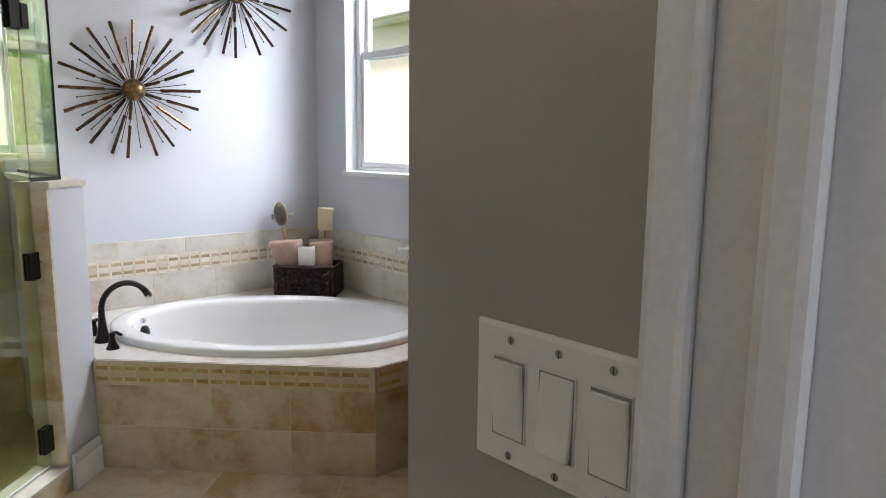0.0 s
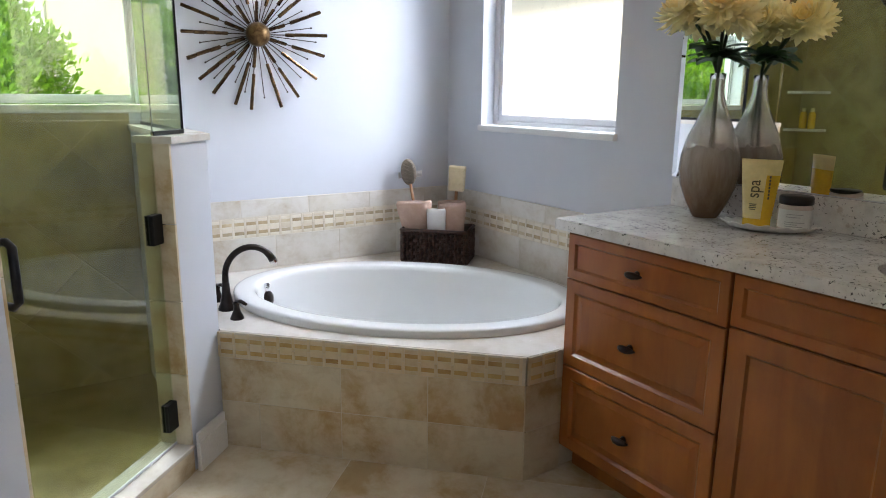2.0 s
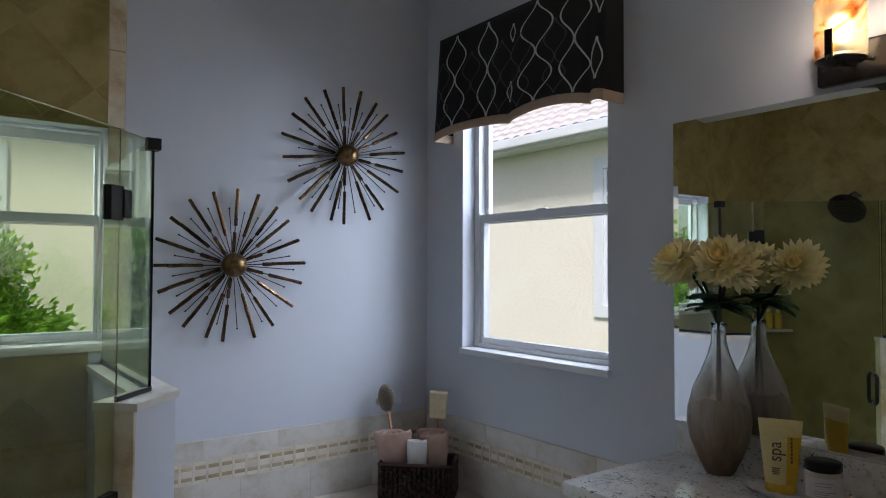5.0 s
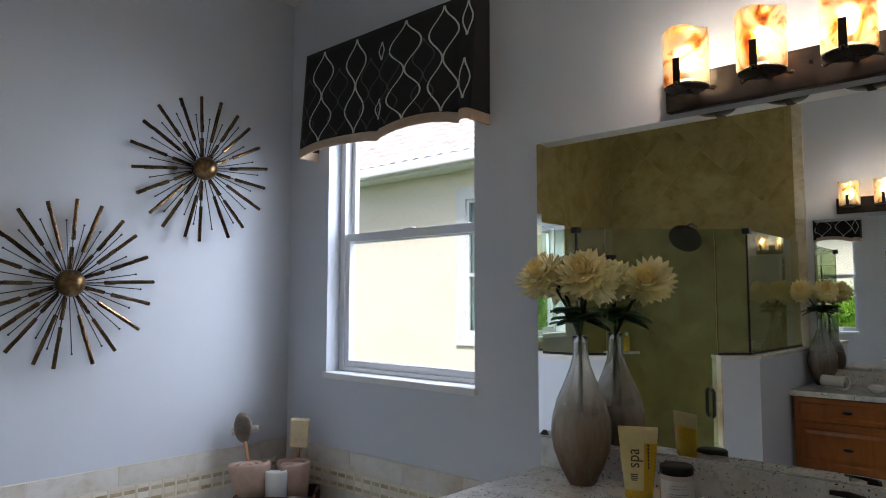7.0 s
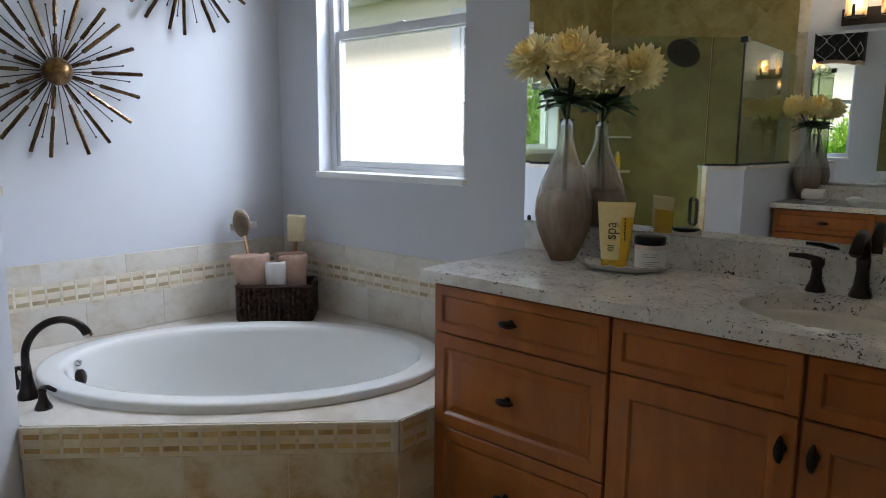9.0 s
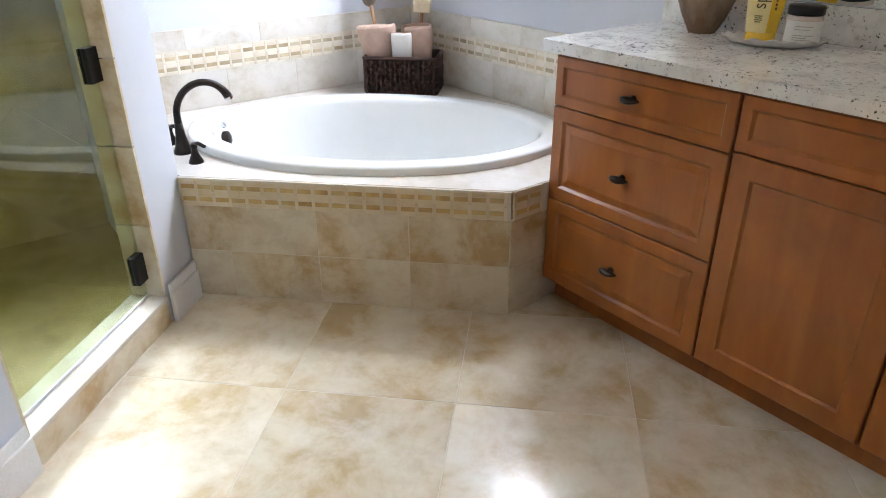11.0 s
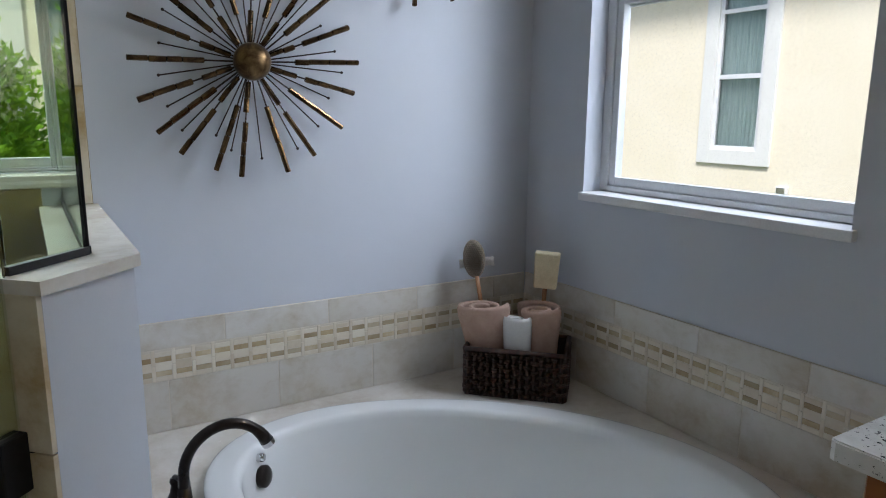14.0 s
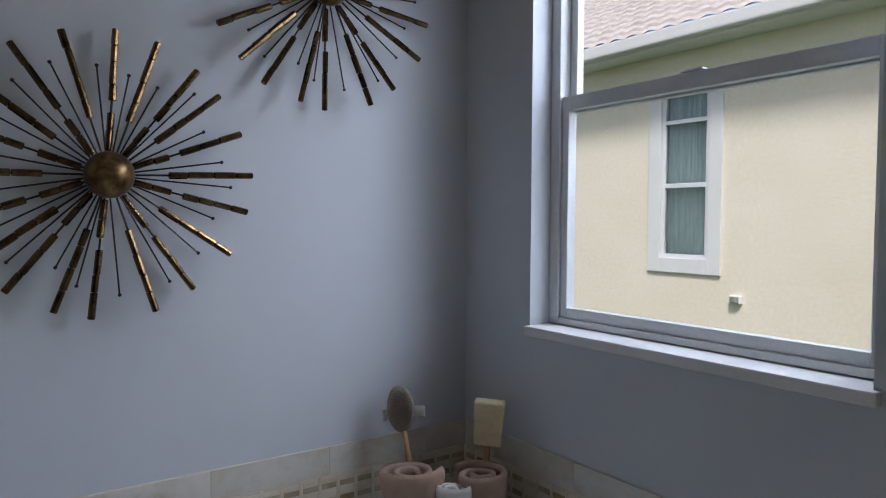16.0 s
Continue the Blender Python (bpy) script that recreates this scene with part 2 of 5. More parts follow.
def wood_material():
    m, nt, p = nodes_of("maple_stained")
    v = coords(nt)
    grain = noise_of(nt, v, 14.0, 6, 0.6, (1.0, 1.0, 0.12), 0.8)
    fleck = noise_of(nt, v, 4.5, 5, 0.62, (1, 1, 0.55), 1.2)
    fine = noise_of(nt, v, 160.0, 3, 0.6, (1, 1, 0.06))
    c = ramp_of(nt, grain, [(0.25, (0.29, 0.084, 0.010)), (0.75, (0.40, 0.133, 0.017))])
    f = ramp_of(nt, fleck, [(0.32, (0.76, 0.70, 0.64)), (0.62, (1.0, 1.0, 1.0))])
    nt.links.new(mixed(nt, 1.0, c, f, 'MULTIPLY'), p.inputs["Base Color"])
    p.inputs["Roughness"].default_value = 0.33
    p.inputs["Coat Weight"].default_value, p.inputs["Coat Roughness"].default_value = 0.25, 0.2
    bumped(nt, p, fine, 0.06, 0.0005)
    return m


WOOD = wood_material()


def granite_material():
    m, nt, p = nodes_of("white_granite")
    v = coords(nt, False)
    cloud = noise_of(nt, v, 14, 6, 0.65)
    base = ramp_of(nt, cloud, [(0.3, (0.54, 0.53, 0.50)), (0.5, (0.71, 0.70, 0.67)), (0.7, (0.80, 0.79, 0.77))])
    speck = noise_of(nt, v, 88, 3, 0.72)
    cluster = noise_of(nt, v, 9, 3, 0.6)
    dark = nt.nodes.new("ShaderNodeMath")
    dark.operation = 'MULTIPLY_ADD'
    dark.inputs[1].default_value = 0.35
    nt.links.new(cluster, dark.inputs[0])
    nt.links.new(speck, dark.inputs[2])
    mask = ramp_of(nt, dark.outputs[0], [(0.784, (0, 0, 0)), (0.804, (1, 1, 1))])
    c = mixed(nt, mask, base, (0.045, 0.042, 0.042))
    tan = noise_of(nt, v, 40, 3, 0.6)
    tmask = ramp_of(nt, tan, [(0.62, (0, 0, 0)), (0.70, (0.55, 0.55, 0.55))])
    c = mixed(nt, tmask, c, (0.42, 0.36, 0.29))
    nt.links.new(c, p.inputs["Base Color"])
    p.inputs["Roughness"].default_value = 0.10
    return m


GRANITE = granite_material()


def glass_material(name, tint, rough=0.0, ior=1.45):
    m, nt, p = nodes_of(name)
    p.inputs["Base Color"].default_value = (*tint, 1)
    p.inputs["Transmission Weight"].default_value = 1.0
    p.inputs["Roughness"].default_value, p.inputs["IOR"].default_value = rough, ior
    return m


GLASS = glass_material("clear_window_glass", (0.98, 0.99, 0.99), 0.0, 1.25)
SHOWERGLASS = glass_material("green_shower_glass", (0.66, 0.755, 0.56), 0.0, 1.60)


def mirror_material():
    m, nt, p = nodes_of("silver_mirror")
    p.inputs["Base Color"].default_value = (0.92, 0.94, 0.92, 1)
    p.inputs["Metallic"].default_value, p.inputs["Roughness"].default_value = 1.0, 0.0
    return m


MIRROR = mirror_material()


def vase_material():  # bottle glass, opaque and brown below, clearer towards the neck
    m, nt, p = nodes_of("smoked_pearl_glass")
    tc = nt.nodes.new("ShaderNodeTexCoord")
    sep = nt.nodes.new("ShaderNodeSeparateXYZ")
    nt.links.new(tc.outputs["Object"], sep.inputs[0])
    streak = noise_of(nt, tc.outputs["Object"], 30, 4, 0.6, (1, 1, 0.12))
    fine = noise_of(nt, tc.outputs["Object"], 260, 2, 0.5)
    up = nt.nodes.new("ShaderNodeMath")
    up.operation = 'MULTIPLY_ADD'
    up.inputs[1].default_value = 0.25
    nt.links.new(streak, up.inputs[0])
    nt.links.new(sep.outputs["Z"], up.inputs[2])
    c = ramp_of(nt, up.outputs[0], [(0.16, (0.24, 0.155, 0.095)), (0.27, (0.44, 0.34, 0.25)), (0.38, (0.72, 0.69, 0.63)), (0.52, (0.96, 0.98, 0.97))])
    nt.links.new(c, p.inputs["Base Color"])
    p.inputs["Metallic"].default_value = 0.08
    gloss = nt.nodes.new("ShaderNodeMapRange")
    gloss.inputs[1].default_value, gloss.inputs[2].default_value, gloss.inputs[3].default_value, gloss.inputs[4].default_value = 0.16, 0.36, 0.22, 0.03
    nt.links.new(sep.outputs["Z"], gloss.inputs[0])
    nt.links.new(gloss.outputs[0], p.inputs["Roughness"])
    clear = nt.nodes.new("ShaderNodeMapRange")
    clear.inputs[1].default_value, clear.inputs[2].default_value, clear.inputs[3].default_value, clear.inputs[4].default_value = 0.05, 0.36, 0.25, 0.97
    nt.links.new(sep.outputs["Z"], clear.inputs[0])
    nt.links.new(clear.outputs[0], p.inputs["Transmission Weight"])
    p.inputs["IOR"].default_value, p.inputs["Coat Weight"].default_value = 1.2, 0.4
    bumped(nt, p, fine, 0.2, 0.0006)
    return m


VASE = vase_material()


def lamp_glass_material():
    m, nt, p = nodes_of("amber_art_glass")
    v = coords(nt)
    swirl = noise_of(nt, v, 8, 3, 0.5, (1, 1, 0.8), 2.6)
    c = ramp_of(nt, swirl, [(0.34, (0.16, 0.022, 0.002)), (0.40, (0.62, 0.19, 0.012)), (0.46, (0.90, 0.60, 0.20)), (0.53, (0.95, 0.86, 0.62)), (0.66, (0.93, 0.80, 0.50)), (0.72, (0.66, 0.26, 0.03))])
    nt.links.new(c, p.inputs["Base Color"])
    p.inputs["Roughness"].default_value = 0.3
    p.inputs["Transmission Weight"].default_value = 0.85
    return m


AMBER = lamp_glass_material()


def bulb_material():
    m, nt, p = nodes_of("lit_bulb")
    p.inputs["Base Color"].default_value = (0.9, 0.85, 0.75, 1)
    p.inputs["Emission Color"].default_value = (1.0, 0.88, 0.72, 1)
    p.inputs["Emission Strength"].default_value = 37.0
    return m


BULB = bulb_material()


# ---- mesh helpers ----
def finish(name, bm, material, smooth=False):
    bmesh.ops.recalc_face_normals(bm, faces=bm.faces)
    me = bpy.data.meshes.new(name)
    bm.to_mesh(me)
    bm.free()
    me.materials.append(material)
    if smooth:
        me.shade_smooth()
    return me


def part(name, bm, material, parent=None, label="", smooth=False):
    ob = new(name, finish(name, bm, material, smooth))
    if parent is not None:
        ob.parent = parent
        ob.matrix_parent_inverse = parent.matrix_world.inverted()
    if label:
        ob["label"] = label
    return ob


def thing(name, at, label, category, group="", kind=""):
    ob = new(name)
    ob.empty_display_size = 0.05
    ob.location = at
    bpy.context.view_layer.update()
    return tagged(ob, label, category, group, kind)


def piece(name, me, parent, at=(0, 0, 0), rz=0.0):
    """One of many alike pieces, sharing its mesh."""
    ob = new(name, me)
    ob.parent = parent
    ob.matrix_parent_inverse = parent.matrix_world.inverted()
    ob.matrix_basis = pose(*at, 0, 0, rz)
    return ob


def box(bm, x0, x1, y0, y1, z0, z1, bevel=0.0, m=None):
    made = bmesh.ops.create_cube(bm, size=1.0)["verts"]
    for v in made:
        v.co = Vector(((x0 + x1) / 2 + v.co.x * (x1 - x0), (y0 + y1) / 2 + v.co.y * (y1 - y0), (z0 + z1) / 2 + v.co.z * (z1 - z0)))
    if bevel:
        edges = list({e for v in made for e in v.link_edges})
        made = bmesh.ops.bevel(bm, geom=edges, offset=bevel, segments=2, affect='EDGES', profile=0.6)["verts"]
    if m is not None:
        bmesh.ops.transform(bm, matrix=m, verts=made)
    return bm


def boxed(*a, **k):
    return box(bmesh.new(), *a, **k)


def lathe(profile, seg=32, bm=None, at=(0, 0, 0), squash=(1, 1), cap=True):
    bm = bm or bmesh.new()
    rings = [[bm.verts.new((at[0] + r * squash[0] * math.cos(2 * math.pi * i / seg), at[1] + r * squash[1] * math.sin(2 * math.pi * i / seg), at[2] + z)) for i in range(seg)] for r, z in profile]
    for a, b in zip(rings, rings[1:]):
        for i in range(seg):
            bm.faces.new((a[i], a[(i + 1) % seg], b[(i + 1) % seg], b[i]))
    if cap:
        bm.faces.new(rings[0][::-1])
        bm.faces.new(rings[-1])
    return bm


def sweep(points, radii, seg=12, bm=None, flat=1.0):
    """A round rod along points, with a radius at each."""
    bm = bm or bmesh.new()
    pts = [Vector(p) for p in points]
    side = None
    rings = []
    for i, p in enumerate(pts):
        d = (pts[min(i + 1, len(pts) - 1)] - pts[max(i - 1, 0)]).normalized()
        if side is None:
            side = d.orthogonal().normalized()
        side = (side - d * side.dot(d)).normalized()
        up = d.cross(side)
        r = radii[i] if isinstance(radii, (list, tuple)) else radii
        rings.append([bm.verts.new(p + side * r * math.cos(2 * math.pi * k / seg) + up * r * flat * math.sin(2 * math.pi * k / seg)) for k in range(seg)])
    for a, b in zip(rings, rings[1:]):
        for i in range(seg):
            bm.faces.new((a[i], a[(i + 1) % seg], b[(i + 1) % seg], b[i]))
    bm.faces.new(rings[0][::-1])
    bm.faces.new(rings[-1])
    return bm


def prism(poly, z0, z1, hole=None, bm=None):
    """An upright prism over a plan polygon, with an opening through it if a hole is given."""
    bm = bm or bmesh.new()
    loops = [poly] + ([hole] if hole else [])
    tops = []
    for z in (z1, z0):
        edges = []
        for lp in loops:
            vs = [bm.verts.new((x, y, z)) for x, y in lp]
            edges += [bm.edges.new((vs[i], vs[(i + 1) % len(vs)])) for i in range(len(vs))]
            tops.append(vs)
        bmesh.ops.triangle_fill(bm, use_beauty=True, use_dissolve=False, edges=edges)
    n = len(loops)
    for k in range(n):
        a, b = tops[k], tops[n + k]
        for i in range(len(a)):
            bm.faces.new((a[i], a[(i + 1) % len(a)], b[(i + 1) % len(a)], b[i]))
    return bm


def panel(w, h, rings):
    """A rectangular front in the xz plane that faces -y: rings of inset and depth, from the back edge to the middle."""
    bm = bmesh.new()
    loops = []
    for inset, y in rings:
        loops.append([bm.verts.new(p) for p in ((inset, y, inset), (w - inset, y, inset), (w - inset, y, h - inset), (inset, y, h - inset))])
    for a, b in zip(loops, loops[1:]):
        for i in range(4):
            bm.faces.new((a[i], a[(i + 1) % 4], b[(i + 1) % 4], b[i]))
    bm.faces.new(loops[0][::-1])
    bm.faces.new(loops[-1])
    return bm


def clip_poly(poly, rect):
    """A plane polygon cut to a rectangle x0, x1, y0, y1."""
    x0, x1, y0, y1 = rect
    for axis, lim, keep in ((0, x0, 1), (0, x1, -1), (1, y0, 1), (1, y1, -1)):
        out = []
        for i in range(len(poly)):
            a, b = poly[i - 1], poly[i]
            ina, inb = (a[axis] - lim) * keep >= 0, (b[axis] - lim) * keep >= 0
            if ina != inb:
                k = (lim - a[axis]) / (b[axis] - a[axis])
                out.append((a[0] + k * (b[0] - a[0]), a[1] + k * (b[1] - a[1])))
            if inb:
                out.append(b)
        poly = out
        if len(poly) < 3:
            return []
    return poly


def slab(poly, to3d, thick, edge=0.0012):
    """A thin tile over a plane polygon, with a small eased edge."""
    bm = bmesh.new()
    cx, cy = sum(p[0] for p in poly) / len(poly), sum(p[1] for p in poly) / len(poly)
    ring = []
    for inset, d in ((0.0, 0.0), (0.0, thick - edge), (edge, thick)):
        lp = []
        for x, y in poly:
            r = math.hypot(x - cx, y - cy) or 1
            lp.append(bm.verts.new(to3d(x - (x - cx) / r * inset * 1.4, y - (y - cy) / r * inset * 1.4, d)))
        ring.append(lp)
    n = len(poly)
    for a, b in zip(ring, ring[1:]):
        for i in range(n):
            bm.faces.new((a[i], a[(i + 1) % n], b[(i + 1) % n], b[i]))
    bm.faces.new(ring[-1])
    bm.faces.new(ring[0][::-1])
    return bm


def area_of(poly):
    return abs(sum(poly[i - 1][0] * poly[i][1] - poly[i][0] * poly[i - 1][1] for i in range(len(poly)))) / 2


# ---- the large structure ----
H = 2.99            # ceiling height
SOUTH = -3.42       # the wall opposite the tub window
S2 = math.sqrt(0.5)
WX0, WX1, WZ0, WZ1 = 0.305, 1.211, 1.121, 2.42      # tub window opening
SY0, SY1, SZ0, SZ1 = -2.62, -1.552, 1.215, 2.06      # shower window opening


def wall(name, boxes, label, material=PAINT):
    bm = bmesh.new()
    for b in boxes:
        box(bm, *b)
    return tagged(part(name, bm, material), label, "wall", kind="structure")


wall("wall_north", [(-0.16, WX0, 0, 0.16, 0, H), (WX1, 3.27, 0, 0.16, 0, H), (WX0, WX1, 0, 0.16, 0, WZ0), (WX0, WX1, 0, 0.16, WZ1, H)], "pale blue-grey painted wall with a sash window")
wall("wall_west", [(-0.16, 0, SY1, 0, 0, H), (-0.16, 0, SOUTH, SY0, 0, H), (-0.16, 0, SY0, SY1, 0, SZ0), (-0.16, 0, SY0, SY1, SZ1, H)], "pale blue-grey painted wall behind the tub")
wall("wall_south", [(-0.16, 5.6, SOUTH - 0.16, SOUTH, 0, H)], "pale blue-grey painted wall behind the second vanity")
wall("wall_alcove", [(3.095, 3.27, -1.787, 0, 0, H), (3.27, 3.43, -1.787, -1.63, 0, H)], "greige painted wall end with a switch plate", ENTRY)
wall("wall_entry", [(3.43, 3.57, SOUTH, -2.66, 0, H), (3.43, 3.57, -2.66, -1.862, 2.06, H), (3.43, 3.57, -1.862, -0.9, 0, H)], "painted wall around the entry door")
wall("wall_bedroom_east", [(5.44, 5.6, SOUTH, -2.9, 0, H), (5.44, 5.6, -1.7, -0.9, 0, H), (5.44, 5.6, -2.9, -1.7, 0, 0.8), (5.44, 5.6, -2.9, -1.7, 2.2, H)], "plain painted wall of the room outside")
wall("wall_bedroom_north", [(3.57, 5.6, -0.9, -0.74, 0, H)], "plain painted wall of the room outside")
tagged(part("ceiling", boxed(-0.16, 5.6, SOUTH - 0.16, 0.16, H, H + 0.12), CEIL), "plain white textured ceiling", "ceiling", kind="structure")
FLOOR = tagged(part("floor", boxed(-0.16, 5.6, SOUTH - 0.16, 0.16, -0.12, -0.0012), GROUT), "large beige travertine floor tiles laid diagonally", "floor", kind="structure")
tagged(part("ground", boxed(-600, 600, -600, 600, -0.5, -0.32), GRASS), "lawn outside the house", "ground", kind="structure")


# windows
def sash_window(name, wide, z0, z1, rail, m, f=0.035, stile=0.026):
    """A vinyl single-hung window in local x (width), facing -y inwards."""
    w = thing(name, (0, 0, 0), "white vinyl single-hung sash window", "window", kind="structure")
    bm = bmesh.new()
    for b in ((0, f, z0, z1), (wide - f, wide, z0, z1), (f, wide - f, z0, z0 + f * 0.55), (f, wide - f, z1 - f, z1)):
        box(bm, b[0], b[1], 0, 0.07, b[2], b[3], 0.003)
    part("window_frame", bm, VINYL, w)
    for nm, a, b, y, t in (("lower_sash", z0 + f * 0.55, rail + 0.022, 0.008, 0.03), ("upper_sash", rail - 0.022, z1 - f, 0.04, 0.028)):
        bm = bmesh.new()
        x0, x1 = f + 0.001, wide - f - 0.001
        bot = 0.030 if nm == "lower_sash" else 0.04
        box(bm, x0, x0 + stile, y, y + t, a, b, 0.003)
        box(bm, x1 - stile, x1, y, y + t, a, b, 0.003)
        box(bm, x0 + stile, x1 - stile, y, y + t, a, a + bot, 0.003)
        box(bm, x0 + stile, x1 - stile, y, y + t, b - 0.04, b, 0.003)
        s = part(nm, bm, VINYL, w)
        g = part("pane", boxed(x0 + stile - 0.004, x1 - stile + 0.004, y + t / 2 - 0.002, y + t / 2 + 0.002, a + 0.02, b - 0.02), GLASS, s)
        g.visible_shadow = False
    part("sash_lock", boxed(wide / 2 - 0.03, wide / 2 + 0.03, 0.0, 0.022, rail + 0.022, rail + 0.027, 0.002), VINYL, w)
    w.matrix_world = m
    return w


sash_window("window_1", WX1 - WX0 + 0.020, WZ0 + 0.006, WZ1, 1.757, pose(WX0, 0.075, 0))
sash_window("window_2", SY1 - SY0, SZ0 + 0.006, SZ1, 1.70, pose(-0.085, SY0, 0, 0, 0, 90), 0.012, 0.012)
sill = part("sill", boxed(WX0 - 0.002, WX1 + 0.014, -0.023, 0.075, WZ0 - 0.024, WZ0 + 0.004, 0.004), TRIM)
tagged(sill, "white marble window sill board", "window sill", kind="structure")
tagged(part("trim", boxed(-0.085, 0.018, SY0, SY1, SZ0 - 0.03, SZ0 + 0.003, 0.004), DECKTILE), "cream stone sill under the shower window", "sill", kind="structure")

# ---- shower: half walls, curb and glass ----
PONY = 1.115
C1 = (0.772, -1.487)
P1 = [(0.0, -1.487), C1, (0.917, -1.632), (0.832, -1.717), (0.722, -1.607), (0.0, -1.607)]
P2 = [(1.394, -2.109), (1.555, -2.270), (1.555, SOUTH), (1.435, SOUTH), (1.435, -2.320), (1.309, -2.194)]
for nm, poly, lab in (("half_wall_tub", P1, "white half wall between tub and shower"), ("half_wall_vanity", P2, "white half wall between shower and second vanity")):
    tagged(part(nm, prism(poly, 0, PONY), PAINT), lab, "half wall", kind="structure")


def grown(poly, d):
    """The polygon moved outwards by d, corner by corner."""
    n, out = len(poly), []
    turn = sum(poly[i - 1][0] * poly[i][1] - poly[i][0] * poly[i - 1][1] for i in range(n))
    s = 1 if turn > 0 else -1
    for i in range(n):
        a, b, c = Vector(poly[i - 1]), Vector(poly[i]), Vector(poly[(i + 1) % n])
        e, f = (b - a).normalized(), (c - b).normalized()
        n1, n2 = Vector((e.y, -e.x)) * s, Vector((f.y, -f.x)) * s
        k = (n1 + n2) / max(0.3, 1 + n1.dot(n2))
        out.append((b.x + k.x * d, b.y + k.y * d))
    return out


def cap_poly(poly):
    return [(max(0.002, x), max(SOUTH + 0.002, y)) for x, y in grown(poly, 0.011)]


for nm, poly in (("half_wall_cap", P1), ("half_wall_cap", P2)):
    tagged(part(nm, prism(cap_poly(poly), PONY, PONY + 0.022), DECKTILE), "cream stone cap on the half wall", "wall cap", kind="structure")

# tiled door-side ends of the half walls
for (ax, ay), (bx, by) in (((0.917, -1.632), (0.832, -1.717)), ((1.309, -2.194), (1.394, -2.109))):
    e = thing("tiled_jamb", (ax, ay, 0), "beige travertine tiles on the half wall's end", "tile", kind="structure")
    d = Vector((bx - ax, by - ay))
    L, ang = d.length, math.degrees(math.atan2(d.y, d.x))
    for k in range(4):
        z0, z1 = 0.1 + k * 0.2545, 0.1 + (k + 1) * 0.2545 - 0.003
        bm = boxed(0.0, L, 0.0, 0.010, z0, z1, 0.001)
        bmesh.ops.transform(bm, matrix=pose(ax, ay, 0, 0, 0, ang), verts=bm.verts)
        part("tile", bm, TILE, e)

# curb under the door
DA, DB = Vector((0.917, -1.632)), Vector((1.394, -2.109))
door_dir = (DB - DA).normalized()
ang = math.degrees(math.atan2(door_dir.y, door_dir.x))
dl = (DB - DA).length
bm = boxed(0, dl, -0.12, 0.0, 0, 0.085)
bmesh.ops.transform(bm, matrix=pose(DA.x, DA.y, 0, 0, 0, ang), verts=bm.verts)
curb = tagged(part("shower_curb", bm, TILE), "low stone curb under the shower door", "curb", kind="structure")
bm = boxed(0.0, dl, -0.125, 0.008, 0.085, 0.1, 0.003)
bmesh.ops.transform(bm, matrix=pose(DA.x, DA.y, 0, 0, 0, ang), verts=bm.verts)
part("curb_cap", bm, DECKTILE, curb)

GTOP = 1.90
enc = thing("shower_enclosure", (0.8, -1.6, PONY + 0.022), "frameless green-tinted glass shower screen with black fittings", "shower screen")


def upright_glass(name, a, b, z0, z1, parent, thick=0.010):
    d = Vector(b) - Vector(a)
    bm = boxed(0, d.length, -thick / 2, thick / 2, z0, z1, 0.001)
    bmesh.ops.transform(bm, matrix=pose(a[0], a[1], 0, 0, 0, math.degrees(math.atan2(d.y, d.x))), verts=bm.verts)
    g = part(name, bm, SHOWERGLASS, parent)
    g.visible_shadow = False
    return g


def strip(a, b, z0, z1, half, bm=None):
    bm = bm or bmesh.new()
    d = Vector(b) - Vector(a)
    return box(bm, 0, d.length, -half, half, z0, z1, 0.001, pose(a[0], a[1], 0, 0, 0, math.degrees(math.atan2(d.y, d.x))))


CAPZ = PONY + 0.022
G1, G2 = (0.742, -1.558), (0.862, -1.662)
upright_glass("side_panel", (0.006, -1.558), G1, CAPZ + 0.003, GTOP, enc)
upright_glass("corner_panel", G1, (0.866, -1.676), CAPZ + 0.003, GTOP, enc)
G4 = (1.495, -2.295)
upright_glass("corner_panel", (1.355, -2.155), G4, CAPZ + 0.003, GTOP, enc)
upright_glass("side_panel", G4, (1.495, SOUTH + 0.014), CAPZ + 0.003, GTOP, enc)
for a, b in (((0.006, -1.558), G1), (G1, (0.866, -1.676)), ((1.355, -2.155), G4), (G4, (1.495, SOUTH + 0.014))):
    part("channel", strip(a, b, CAPZ, CAPZ + 0.014, 0.009), BLACK, enc)
for p in (G1, G4):
    part("corner_post", boxed(p[0] - 0.006, p[0] + 0.006, p[1] - 0.006, p[1] + 0.006, CAPZ + 0.014, GTOP - 0.03, 0.001), BLACK, enc)
    part("clip", boxed(p[0] - 0.022, p[0] + 0.022, p[1] - 0.022, p[1] + 0.022, GTOP - 0.03, GTOP + 0.006, 0.002), BLACK, enc)

sd = thing("shower_door", (1.1, -1.9, 0.1), "hinged clear glass shower door with a dark handle", "shower door")
GA, GB = Vector((0.878, -1.678)), Vector((1.347, -2.147))
upright_glass("door_glass", GA, GB, 0.108, GTOP, sd)
nrm = Vector((S2, S2))
for z, on_glass in ((0.212, False), (0.848, False), (1.69, True)):
    bm = bmesh.new()
    m = pose(GA.x, GA.y, z, 0, 0, ang)
    box(bm, -0.002, 0.055, -0.017, 0.017, -0.048, 0.048, 0.003, m)
    box(bm, -0.032 if on_glass else -0.012, 0.004, -0.022, 0.022, -0.040, 0.040, 0.003, m)
    part("hinge", bm, BLACK, sd)
gm = pose(GB.x - door_dir.x * 0.045, GB.y - door_dir.y * 0.045, 0.855, 0, 0, ang)
